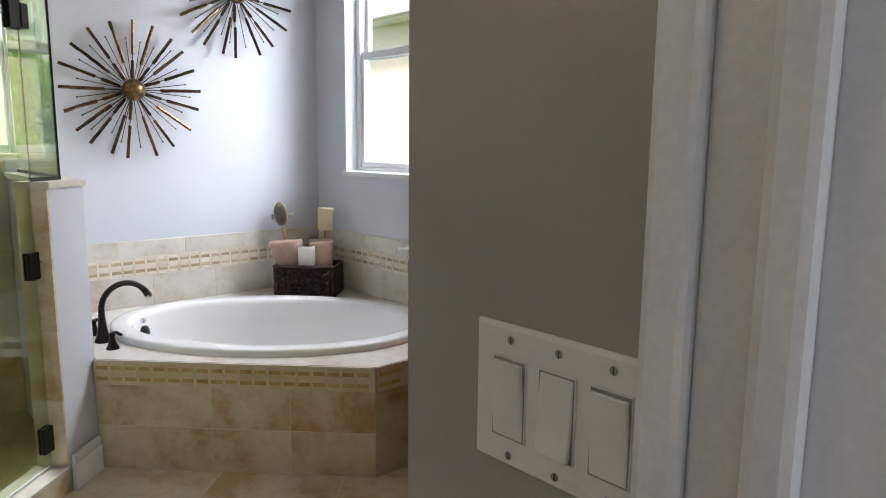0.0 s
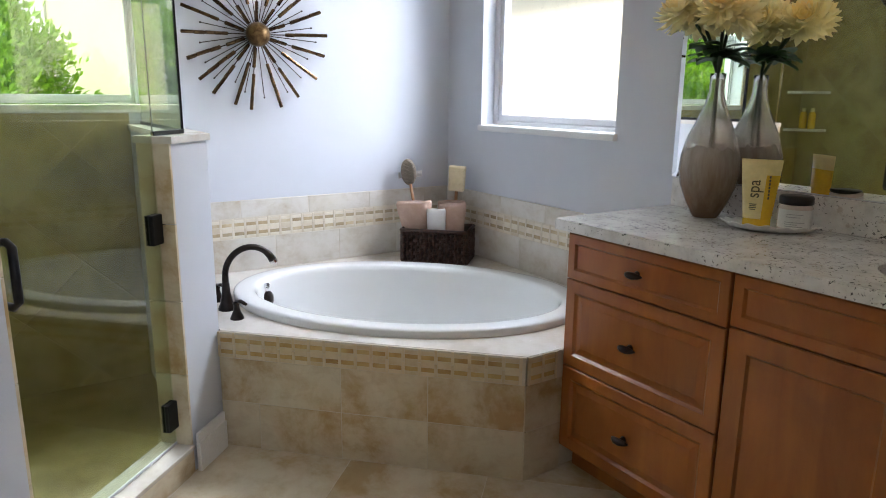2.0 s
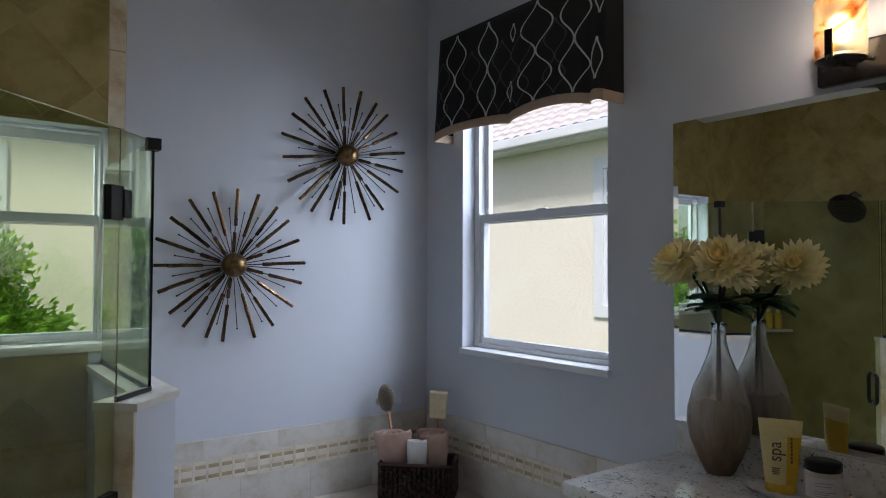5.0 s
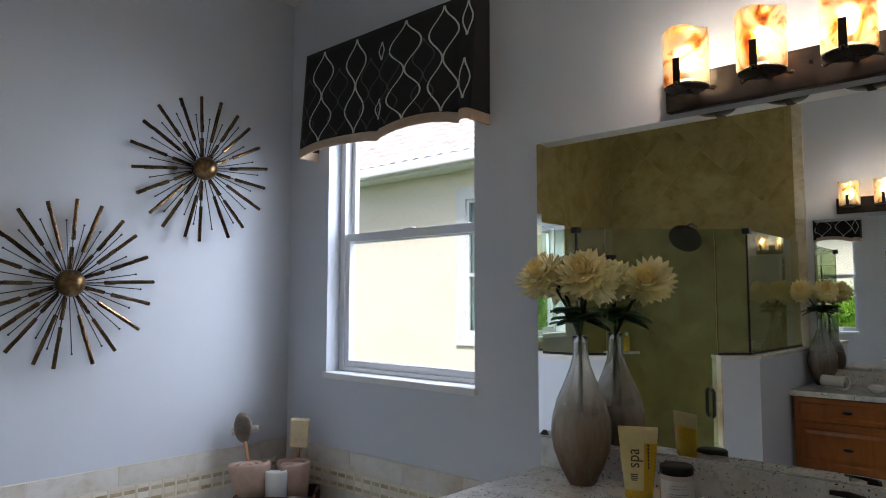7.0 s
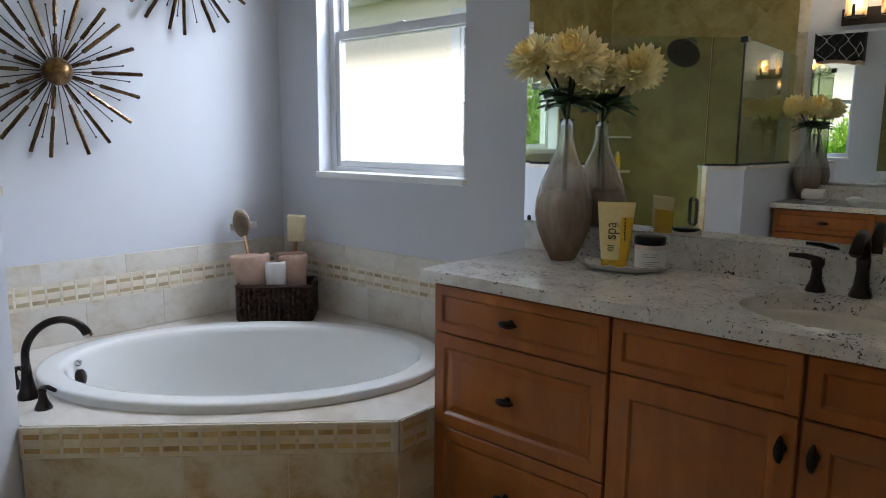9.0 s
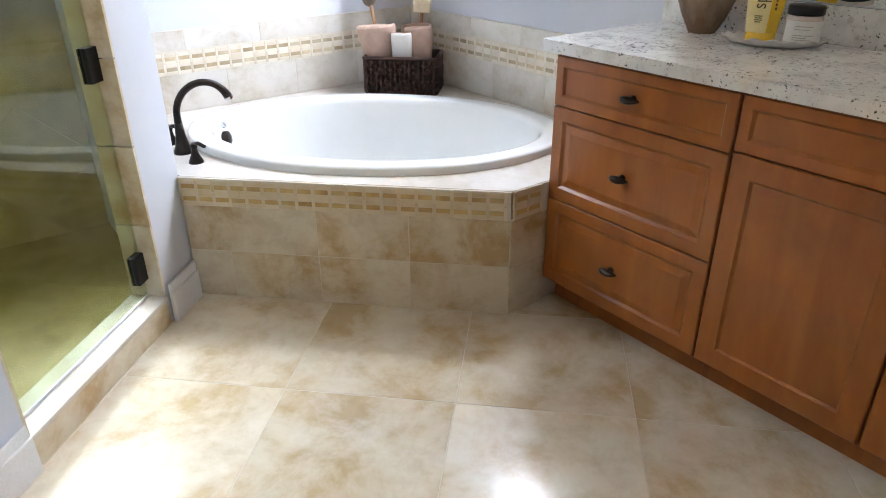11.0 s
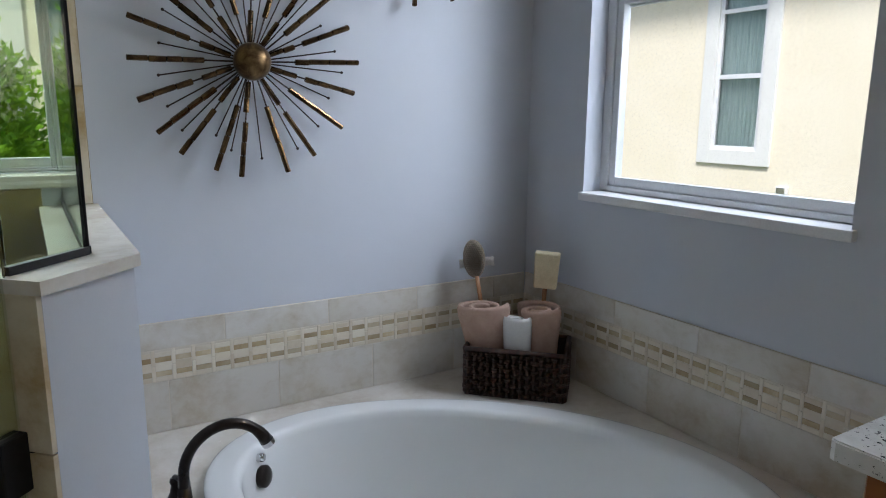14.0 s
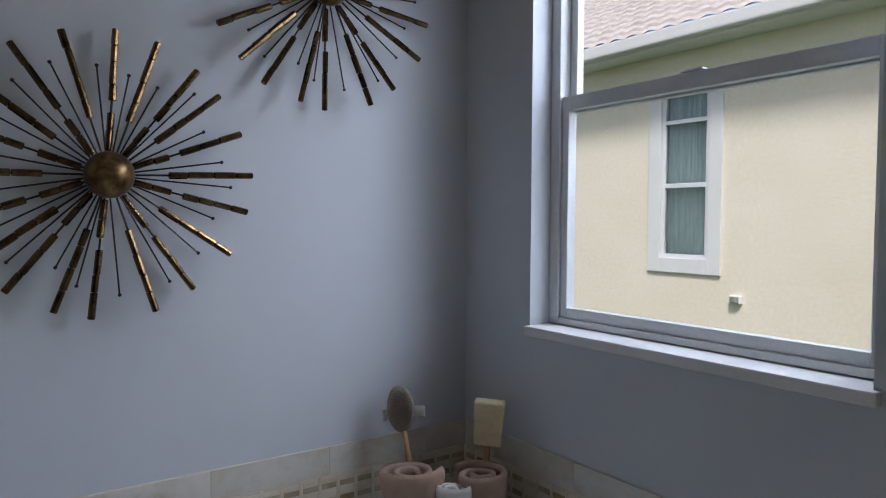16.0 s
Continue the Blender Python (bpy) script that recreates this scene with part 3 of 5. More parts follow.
for side in (1, -1):
    pts = [Vector((0, side * 0.006, -0.075)), Vector((0, side * 0.035, -0.078)), Vector((0, side * 0.05, -0.066)), Vector((0, side * 0.05, 0.066)), Vector((0, side * 0.035, 0.078)), Vector((0, side * 0.006, 0.075))]
    bm = sweep(pts, 0.0105, 12)
    bmesh.ops.transform(bm, matrix=gm, verts=bm.verts)
    part("handle", bm, BLACK, sd, "black D-shaped pull handle", True)
part("sweep_seal", strip(GA, GB, 0.101, 0.109, 0.006), VINYL, sd)

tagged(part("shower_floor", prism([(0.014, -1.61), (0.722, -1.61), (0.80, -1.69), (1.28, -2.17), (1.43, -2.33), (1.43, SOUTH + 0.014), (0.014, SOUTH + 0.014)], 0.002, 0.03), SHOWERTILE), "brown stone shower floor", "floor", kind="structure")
# shower fittings
sh = thing("overhead_shower", (0.75, SOUTH, 2.05), "dark round shower head on a wall arm", "shower head")
part("arm", sweep([(0.75, SOUTH + 0.012, 2.06), (0.75, SOUTH + 0.12, 2.08), (0.75, SOUTH + 0.20, 2.05), (0.75, SOUTH + 0.24, 1.99)], 0.010, 10), BRONZE, sh, smooth=True)
bm = lathe([(0.012, 0.05), (0.02, 0.03), (0.122, 0.012), (0.128, 0.0), (0.116, -0.006)], 32)
bmesh.ops.transform(bm, matrix=pose(0.75, SOUTH + 0.25, 1.95, 50, 0, 0), verts=bm.verts)
part("rose", bm, BRONZE, sh, smooth=True)
for z in (1.02, 1.31):
    c = tagged(part("corner_shelf", prism([(0.012, SOUTH + 0.012), (0.24, SOUTH + 0.012), (0.17, SOUTH + 0.15), (0.012, SOUTH + 0.22)], z, z + 0.02), DECKTILE), "cream stone corner shelf in the shower", "shelf")
for x in (0.09, 0.16):
    bt = thing("bottle", (x, SOUTH + 0.09, 1.04), "small amber toiletry bottle on the shower shelf", "bottle", "shower bottles")
    part("body", lathe([(0.024, 0), (0.027, 0.01), (0.027, 0.115), (0.014, 0.132)], 16, None, (x, SOUTH + 0.09, 1.04)), TUBE_Y, bt, smooth=True)
    part("cap", lathe([(0.015, 0.132), (0.015, 0.158)], 12, None, (x, SOUTH + 0.09, 1.04)), TUBE_C, bt)

# ---- entry door frame, open door, switch plate ----
fr = thing("door_frame", (3.5, -2.2, 0), "white painted door frame with rounded stops", "door frame", kind="structure")
for nm, b, bv in (("casing", (3.404, 3.4295, -1.892, -1.789, 0, 2.12), 0.005), ("jamb", (3.4297, 3.60, -1.884, -1.862, 0, 2.06), 0.002),
                  ("stop", (3.460, 3.484, -1.898, -1.884, 0, 2.05), 0.006), ("jamb", (3.42, 3.60, -2.66, -2.642, 0, 2.06), 0.003), ("stop", (3.452, 3.476, -2.642, -2.628, 0, 2.05), 0.005),
                  ("head", (3.42, 3.60, -2.642, -1.884, 2.04, 2.06), 0.003), ("casing", (3.408, 3.43, -2.74, -2.66, 0, 2.12), 0.004), ("casing", (3.408, 3.43, -2.66, -1.893, 2.06, 2.12), 0.004)):
    part(nm, boxed(*b, bevel=bv), TRIM, fr)
dr = thing("entry_door", (3.62, -2.66, 0), "white panelled door standing open", "door")
part("leaf", boxed(3.62, 4.42, -2.70, -2.665, 0.008, 2.03, 0.003), TRIM, dr)
for z in (0.25, 1.15):
    bm = panel(0.56, 0.72, [(0, 0), (0, -0.004), (0.02, -0.008), (0.04, -0.002), (0.06, -0.006)])
    bmesh.ops.transform(bm, matrix=pose(4.30, -2.666, z, 0, 0, 180), verts=bm.verts)
    part("panel", bm, TRIM, dr)
part("knob", lathe([(0.03, 0), (0.012, 0.012), (0.012, 0.03), (0.028, 0.045), (0.024, 0.065)], 20, None, (0, 0, 0)), BRONZE, dr, "dark bronze knob", True).matrix_basis = pose(4.36, -2.665, 0.95, -90, 0, 0)

sp = thing("switch_plate", (3.275, -1.787, 1.083), "white three-gang rocker switch plate", "light switch")
PX0, PX1, PZ0, PZ1 = 3.193, 3.366, 1.024, 1.141
bm = panel(PX1 - PX0, PZ1 - PZ0, [(0, 0), (0, -0.003), (0.003, -0.0065)])
bmesh.ops.transform(bm, matrix=pose(PX0, -1.787, PZ0), verts=bm.verts)
part("plate", bm, PLASTIC, sp)
for k in range(3):
    cx = PX0 + 0.0390 + k * 0.0475
    bm = boxed(cx - 0.0175, cx + 0.0175, -1.7952, -1.7935, 1.048, 1.116, 0.0006)
    part("surround", bm, PLASTIC, sp)
    # A grey sheet stands in for the shade in the slit round each rocker.
    part("gap", boxed(cx - 0.0166, cx + 0.0166, -1.7955, -1.7940, 1.0492, 1.1148), INK_G, sp, "grey sheet painting the shade round the rocker")
    r = boxed(-0.0155, 0.0155, -0.004, 0.0, -0.0315, 0.0315, 0.0012)
    bmesh.ops.transform(r, matrix=pose(cx, -1.7945, 1.082, -5 if k % 2 else 5, 0, 0), verts=r.verts)
    part("rocker", r, PLASTIC, sp)
    for z in (1.034, 1.130):
        s = lathe([(0.0034, 0), (0.0034, 0.0006), (0.0026, 0.0006), (0.0022, 0.0002)], 14)
        bmesh.ops.transform(s, matrix=pose(cx, -1.7935, z, 90, 0, 0), verts=s.verts)
        s = part("screw", s, INK_G, sp, "recessed grey screw", True)
        part("slot", boxed(cx - 0.0004, cx + 0.0004, -1.7945, -1.7936, z - 0.0026, z + 0.0026), INK, s)

# ---- tub deck, tub, surround tiles ----
DZ = 0.443
FRONT = 2.2725                       # the front face lies on x - y = FRONT
TC, TA, TB = Vector((1.080 * S2, -1.010 * S2)), 0.735, 0.495      # tub centre and half lengths


def oval(a, b, n=72):
    out = []
    for i in range(n):
        t = 2 * math.pi * i / n
        u, v = a * math.cos(t), b * math.sin(t)
        out.append((TC.x + u * S2 + v * S2, TC.y + u * S2 - v * S2))
    return out


body = [(0.0, 0.0), (0.0, -1.4865), (0.776, -1.4865), (1.5535, -0.709), (1.5535, 0.0)]
deck = tagged(part("tub_deck", prism(body, 0, DZ - 0.014, oval(TA - 0.03, TB - 0.03)), GROUT), "tiled corner tub deck with a mosaic band", "tub deck", kind="structure")
top = part("deck_top", prism([(0.002, -0.002), (0.002, -1.485), (0.7875, -1.485), (1.5615, -0.711), (1.5615, -0.002)], DZ - 0.014, DZ, oval(TA - 0.03, TB - 0.03)), DECKTILE, deck, "polished cream stone deck top")

tub = thing("bathtub", (TC.x, TC.y, DZ), "white oval drop-in bathtub with a broad rim", "bathtub")
bm = bmesh.new()
prof = [(0.0, 0.0), (0.0, 0.022), (-0.002, 0.026), (-0.008, 0.0295), (-0.018, 0.031), (-0.068, 0.030), (-0.080, 0.028), (-0.088, 0.021), (-0.094, 0.005), (-0.103, -0.08), (-0.124, -0.25), (-0.15, -0.36), (-0.22, -0.40), (-0.34, -0.41)]
rings = [[bm.verts.new((x, y, DZ + z)) for x, y in oval(TA + o, TB + o)] for o, z in prof]
for a, b in zip(rings, rings[1:]):
    for i in range(72):
        bm.faces.new((a[i], a[(i + 1) % 72], b[(i + 1) % 72], b[i]))
bm.faces.new(rings[-1])
part("shell", bm, ACRYLIC, tub, smooth=True)
ov = lathe([(0.031, -0.01), (0.031, 0.010), (0.026, 0.015), (0.010, 0.017)], 24)
ovm = Matrix.Translation((TC.x - 0.629 * S2 - 0.015 * S2, TC.y - 0.629 * S2 + 0.015 * S2, 0.386)) @ Vector((S2, S2, 0.16)).to_track_quat('Z', 'Y').to_matrix().to_4x4()
bmesh.ops.transform(ov, matrix=ovm, verts=ov.verts)
part("overflow_cover", ov, BRONZE, tub, "dark bronze overflow cover", True)
kn = lathe([(0.0125, -0.008), (0.0125, 0.012), (0.009, 0.016)], 16)
bmesh.ops.transform(kn, matrix=Matrix.Translation((-0.006, -0.006, 0.056)) @ ovm, verts=kn.verts)
part("drain_knob", kn, CHROME, tub, "small chrome knob", True)

fc = thing("tub_faucet", (0.556, -1.395, DZ), "oil-rubbed bronze gooseneck tub faucet", "faucet")
part("base", lathe([(0.034, 0), (0.033, 0.008), (0.024, 0.03), (0.017, 0.07), (0.014, 0.11)], 24, None, (0.556, -1.395, DZ)), BRONZE, fc, smooth=True)
pts, rad = [], []
for k in range(19):
    a = math.pi * k / 18 * 0.86
    pts.append((0.556 + 0.012 * k / 18, -1.395 + 0.098 * (1 - math.cos(a)), DZ + 0.135 + 0.105 * math.sin(a)))
    rad.append(0.0125)
pts = [(0.556, -1.395, DZ + 0.10)] + pts
rad = [0.0145] + rad
rad[-1], rad[-2], rad[-3] = 0.016, 0.015, 0.014
part("spout", sweep(pts, rad, 14), BRONZE, fc, smooth=True)
part("spout_tip", sweep([pts[-1], tuple(Vector(pts[-1]) + (Vector(pts[-1]) - Vector(pts[-2])).normalized() * 0.012)], [0.0165, 0.0165], 14), CHROME, fc, "bright chrome spout tip")
for hx in (0.689, 0.426):
    h = part("handle", lathe([(0.026, 0), (0.025, 0.006), (0.014, 0.03), (0.010, 0.05), (0.013, 0.058), (0.011, 0.066)], 20, None, (hx, -1.395, DZ)), BRONZE, fc, smooth=True)
    part("lever", sweep([(hx - 0.01, -1.395, DZ + 0.064), (hx + 0.02, -1.385, DZ + 0.072), (hx + 0.055, -1.375, DZ + 0.066)], [0.008, 0.0075, 0.006], 10, None, 0.7), BRONZE, h, smooth=True)

# front and side tiles of the deck; s runs along the face, the face looks outwards
front_m = pose(0.7825, -1.4900, 0, 0, 0, 45)
FLEN = 1.0985
side_m = pose(1.5590, -0.7095, 0, 0, 0, 90)


def tile_row(parent, m, cuts, z0, z1, mat=TILE, thick=0.009, gap=0.003):
    for a, b in zip(cuts, cuts[1:]):
        bm = boxed(a + gap / 2, b - gap / 2, -thick, 0, z0 + gap / 2, z1 - gap / 2, 0.0012)
        part("tile", bm, mat, parent).matrix_basis = m


MB0, MB1 = 0.345, 0.441
for m_, L_ in ((front_m, FLEN), (side_m, 0.152)):
    part("mortar_bed", boxed(0.001, L_ - 0.001, -0.0076, 0, 0, MB0), GROUT, deck).matrix_basis = m_
    part("mortar_bed", boxed(0.001, L_ - 0.001, -0.0086, 0, MB0, MB1), GROUT, deck).matrix_basis = m_
tile_row(deck, front_m, [0.0, 0.148, 0.459, 0.770, FLEN], 0.0, 0.178)
tile_row(deck, front_m, [0.0, 0.459, 0.770, FLEN], 0.178, MB0)
tile_row(deck, side_m, [-0.010, 0.152], 0.0, 0.178)
tile_row(deck, side_m, [-0.010, 0.152], 0.178, MB0)

CELL = 0.0567
def stones(tan, pale):
    """The four stones of the basket weave in one pair of colours."""
    out = []
    for nm, w, y, h, mt in (("mosaic_stone", 0.0225, 0.0098, 0.0078, tan), ("mosaic_bar", 0.0225, 0.0094, 0.0125, pale), ("mosaic_bar", 0.0225, 0.0094, 0.0062, pale), ("mosaic_strip", 0.0048, 0.0106, 0.0228, pale)):
        out.append(finish(nm, boxed(-w, w, -y, 0, -h, h, 0.0008), mt))
    return out


DECK_STONES, WALL_STONES = stones(MOS_TAN, MOS_PALE), stones(MOS_GREY, MOS_IVORY)


def mosaic(parent, m, length, z0, kit):
    """A band of basket-weave mosaic, 96 mm high, starting at z0."""
    n = int(length / CELL)
    tan_me, mid_me, end_me, pole_me = kit
    for k in range(n + 1):
        x = k * CELL + 0.004
        if x > length - 0.004:
            break
        for z in (0.0235, 0.0725):
            o = piece("mosaic_strip", pole_me, parent)
            o.matrix_basis = m @ pose(x, 0, z0 + z)
        xm = x + CELL / 2
        if xm + 0.0235 > length:
            continue
        for me, z in ((end_me, 0.0072), (tan_me, 0.0230), (mid_me, 0.0448), (tan_me, 0.0665), (end_me, 0.0825)):
            o = piece("mosaic_stone", me, parent)
            o.matrix_basis = m @ pose(xm, 0, z0 + z)


# wall tiles round the tub
west_m = pose(0.0005, -1.487, 0, 0, 0, 90)         # faces +x, runs towards the corner
north_m = pose(0.010, -0.0005, 0, 0, 0, 0)         # faces -y, runs from the corner
sur_w = thing("tub_surround_west", (0, -0.8, DZ), "beige travertine splash tiles with a mosaic band", "wall tile", kind="structure")
sur_n = thing("tub_surround_north", (0.8, 0, DZ), "beige travertine splash tiles with a mosaic band", "wall tile", kind="structure")
WT = 0.782
for par, m, L, lo, hi in ((sur_w, west_m, 1.477, [0.0, 0.156, 0.489, 0.822, 1.155, 1.477], [0.0, 0.327, 0.663, 0.996, 1.329, 1.477]),
                          (sur_n, north_m, 1.50, [0.0, 0.31, 0.643, 0.976, 1.309, 1.50], [0.0, 0.15, 0.483, 0.816, 1.149, 1.50])):
    tile_row(par, m, lo, DZ + 0.001, 0.603, SURTILE)
    tile_row(par, m, hi, 0.699, WT, SURTILE)
    bm = box(box(boxed(0, L, -0.0086, 0, 0.603, 0.699), 0, L, -0.0076, 0, DZ + 0.001, 0.603), 0, L, -0.0076, 0, 0.699, WT - 0.001)
    part("mortar_bed", bm, GROUT, par).matrix_basis = m

# ---- baseboards ----
bbm = bmesh.new()
for a, b in (((0.800, -1.4985), (0.9245, -1.623)),):
    d = Vector(b) - Vector(a)
    m = pose(a[0], a[1], 0, 0, 0, math.degrees(math.atan2(d.y, d.x)))
    box(bbm, 0, d.length, -0.002, 0.014, 0, 0.105, 0.002, m)
    box(bbm, 0, d.length, -0.002, 0.009, 0.105, 0.14, 0.004, m)
tagged(part("baseboard", bbm, TRIM), "white profiled baseboard", "baseboard", kind="structure")
bbm = bmesh.new()
for a, b in (((1.394, -2.109), (1.558, -2.273)), ((1.5552, -2.27), (1.5552, -2.845))):
    d = Vector(b) - Vector(a)
    m = pose(a[0], a[1], 0, 0, 0, math.degrees(math.atan2(d.y, d.x)))
    box(bbm, 0, d.length, 0.001, 0.014, 0, 0.105, 0.002, m)
    box(bbm, 0, d.length, 0.001, 0.009, 0.105, 0.14, 0.004, m)
tagged(part("baseboard", bbm, TRIM), "white profiled baseboard", "baseboard", kind="structure")


# ---- vanities ----
def pull(kind, parent, at):
    """A dark bronze leaf-shaped pull, lying for drawers and upright for doors; faces -y."""
    bm = bmesh.new()
    prof = [(-0.032, 0.002), (-0.023, 0.008), (-0.009, 0.0115), (0.007, 0.0115), (0.023, 0.0075), (0.032, 0.002)]
    pts = [((u, -0.026 + (0.008 * (u / 0.028) ** 2), 0) if kind == "drawer" else (0, -0.026 + (0.008 * (u / 0.028) ** 2), u)) for u, r in prof]
    sweep(pts, [r * 1.0 for u, r in prof], 10, bm, 0.8)
    sweep([(0, 0.0, 0), (0, -0.012, 0), (0, -0.024, 0)], [0.011, 0.007, 0.008], 10, bm)
    h = part("handle", bm, BRONZE, parent, "dark bronze leaf-shaped pull", True)
    h.matrix_basis = pose(*at)
    return h


FRONT_RINGS = [(0, 0), (0, -0.016), (0.003, -0.019), (0.040, -0.019), (0.045, -0.015), (0.049, -0.012), (0.054, -0.012), (0.074, -0.0165)]
SMALL_RINGS = [(0, 0), (0, -0.016), (0.003, -0.019), (0.030, -0.019), (0.034, -0.015), (0.037, -0.0115), (0.041, -0.0115)]
DOOR_RINGS = [(0, 0), (0, -0.016), (0.003, -0.019), (0.056, -0.019), (0.059, -0.016), (0.063, -0.0125), (0.068, -0.0125)]


def vanity(m, flip, label, wide=1.545):
    """A run of maple cabinet units; local x along the front, y into the wall, the front at y = 0."""
    units = [("drawers", 0.597), ("door", 0.446), ("door", 0.446)]
    x = 0.004
    if flip:
        units = units[::-1]
    side = 1
    for kind, w in units:
        u = thing("vanity_cabinet", (0, 0, 0), label, "cabinet", "vanity cabinets")
        for x0, tall in ((x, 0.846 if kind == "drawers" else 0.69), (x + w - 0.018, 0.69)):
            bm = bmesh.new()
            box(bm, x0, x0 + 0.018, 0.002, 0.030, 0.095, 0.846)
            box(bm, x0, x0 + 0.018, 0.030, 0.545, 0.095, tall)
            box(bm, x0, x0 + 0.018, 0.055, 0.545, 0.0, 0.095)
            part("side_panel", bm, WOOD, u)
        part("bottom_panel", boxed(x + 0.018, x + w - 0.018, 0.0, 0.540, 0.095, 0.113), WOOD, u)
        # Near-black instead of maple, so the gaps between fronts carry painted shade.
        part("front_frame", boxed(x + 0.018, x + w - 0.018, 0.003, 0.012, 0.113, 0.846), DARKGAP, u, "frame behind the fronts, gap shade painted into its colour")
        part("toe_kick", boxed(x + 0.018, x + w - 0.018, 0.055, 0.070, 0.0, 0.095), WOOD, u)
        g = 0.0035
        if kind == "drawers":
            for z0, z1, rg in ((0.098, 0.391, FRONT_RINGS), (0.395, 0.690, FRONT_RINGS), (0.694, 0.842, SMALL_RINGS)):
                bm = panel(w - 2 * g, z1 - z0, rg)
                bmesh.ops.transform(bm, matrix=pose(x + g, 0, z0), verts=bm.verts)
                d = part("drawer", bm, WOOD, u)
                pull("drawer", d, (x + w / 2 - 0.012, -0.019 if rg is FRONT_RINGS else -0.0125, (z0 + z1) / 2 - 0.002))
        else:
            bm = panel(w - 2 * g, 0.138, SMALL_RINGS)
            bmesh.ops.transform(bm, matrix=pose(x + g, 0, 0.704), verts=bm.verts)
            part("false_front", bm, WOOD, u)
            bm = panel(w - 2 * g, 0.602, DOOR_RINGS)
            bmesh.ops.transform(bm, matrix=pose(x + g, 0, 0.098), verts=bm.verts)
            d = part("door", bm, WOOD, u)
            first = side == 1
            side = -side
            pull("door", d, (x + w - 0.032 if first else x + 0.032, -0.019, 0.628))
        u.matrix_world = m
        x += w


V1 = pose(1.5640, -0.548, 0)
vanity(V1, False, "orange-brown maple vanity cabinet with raised panels")
V2 = pose(1.5700 + 1.497, SOUTH + 0.548, 0, 0, 0, 180)
vanity(V2, True, "orange-brown maple vanity cabinet of the second sink")
for m, lab in ((V1, "maple filler beside the cabinets"),):
    tagged(part("filler_strip", boxed(3.064, 3.094, -0.549, -0.52, 0.0, 0.846), WOOD), lab, "cabinet filler")

CT = 0.884


def counter(m, sx, wide, label):
    """Granite top with an undermounted oval basin; local x along the front, y into the wall."""
    c = thing("countertop", (0, 0, 0), label, "countertop")
    hole = [(sx + 0.215 * math.cos(2 * math.pi * i / 48), 0.262 + 0.165 * math.sin(2 * math.pi * i / 48)) for i in range(48)]
    r = 0.012
    outer = [(0, 0.547), (0, r), (r * 0.3, r * 0.3), (r, 0), (wide, 0), (wide, 0.547)]
    part("slab", prism(outer, 0.850, CT - 0.003, hole), GRANITE, c)
    inner = grown(outer, -0.003)
    part("slab_polish", prism(inner, CT - 0.003, CT, hole), GRANITE, c)
    part("backsplash", boxed(0.004, wide, 0.568, 0.588, CT, 0.985, 0.002), GRANITE, c)
    part("slab_back", boxed(0, wide, 0.547, 0.588, 0.850, CT), GRANITE, c)
    c.matrix_world = m
    b = thing("sink_basin", (0, 0, 0), "cream oval undermount basin", "sink")
    bm = bmesh.new()
    prof = [(0.028, 0.852), (0.0, 0.852), (-0.006, 0.84), (-0.02, 0.78), (-0.06, 0.73), (-0.12, 0.712), (-0.14, 0.710)]
    rings = [[bm.verts.new((sx + (0.215 + o) * math.cos(2 * math.pi * i / 48), 0.262 + (0.165 + o) * math.sin(2 * math.pi * i / 48), z - 0.003)) for i in range(48)] for o, z in prof]
    for a, q in zip(rings, rings[1:]):
        for i in range(48):
            bm.faces.new((a[i], a[(i + 1) % 48], q[(i + 1) % 48], q[i]))
    bm.faces.new(rings[-1])
    part("bowl", bm, SINKWHITE, b, smooth=True)
    part("drain", lathe([(0.022, 0), (0.02, 0.004)], 20, None, (sx, 0.262, 0.7075)), CHROME, b, "chrome drain")
    b.matrix_world = m
    f = thing("sink_faucet", (0, 0, 0), "oil-rubbed bronze widespread sink faucet", "faucet")
    fy = 0.505
    part("base", lathe([(0.028, 0), (0.027, 0.008), (0.019, 0.03), (0.015, 0.07), (0.017, 0.10)], 20, None, (sx, fy, CT)), BRONZE, f, smooth=True)
    pts = [(sx, fy, CT + 0.09), (sx, fy - 0.005, CT + 0.13), (sx, fy - 0.04, CT + 0.165), (sx, fy - 0.085, CT + 0.155), (sx, fy - 0.115, CT + 0.125)]
    part("spout", sweep(pts, [0.016, 0.016, 0.015, 0.014, 0.015], 14), BRONZE, f, smooth=True)
    for s in (-1, 1):
        hx = sx + s * 0.105
        h = part("handle", lathe([(0.026, 0), (0.025, 0.006), (0.015, 0.03), (0.012, 0.06), (0.018, 0.075), (0.016, 0.088)], 20, None, (hx, fy, CT)), BRONZE, f, smooth=True)
        part("lever", sweep([(hx + s * -0.008, fy, CT + 0.084), (hx + s * 0.03, fy - 0.003, CT + 0.092), (hx + s * 0.07, fy - 0.006, CT + 0.092)], [0.010, 0.009, 0.007], 10, None, 0.6), BRONZE, h, smooth=True)
    f.matrix_world = m


counter(pose(1.5200, -0.5885, 0), 1.094, 1.574, "speckled white granite countertop on the vanity")
counter(pose(1.5580 + 1.56, SOUTH + 0.5885, 0, 0, 0, 180), 0.56, 1.56, "speckled white granite countertop of the second vanity")


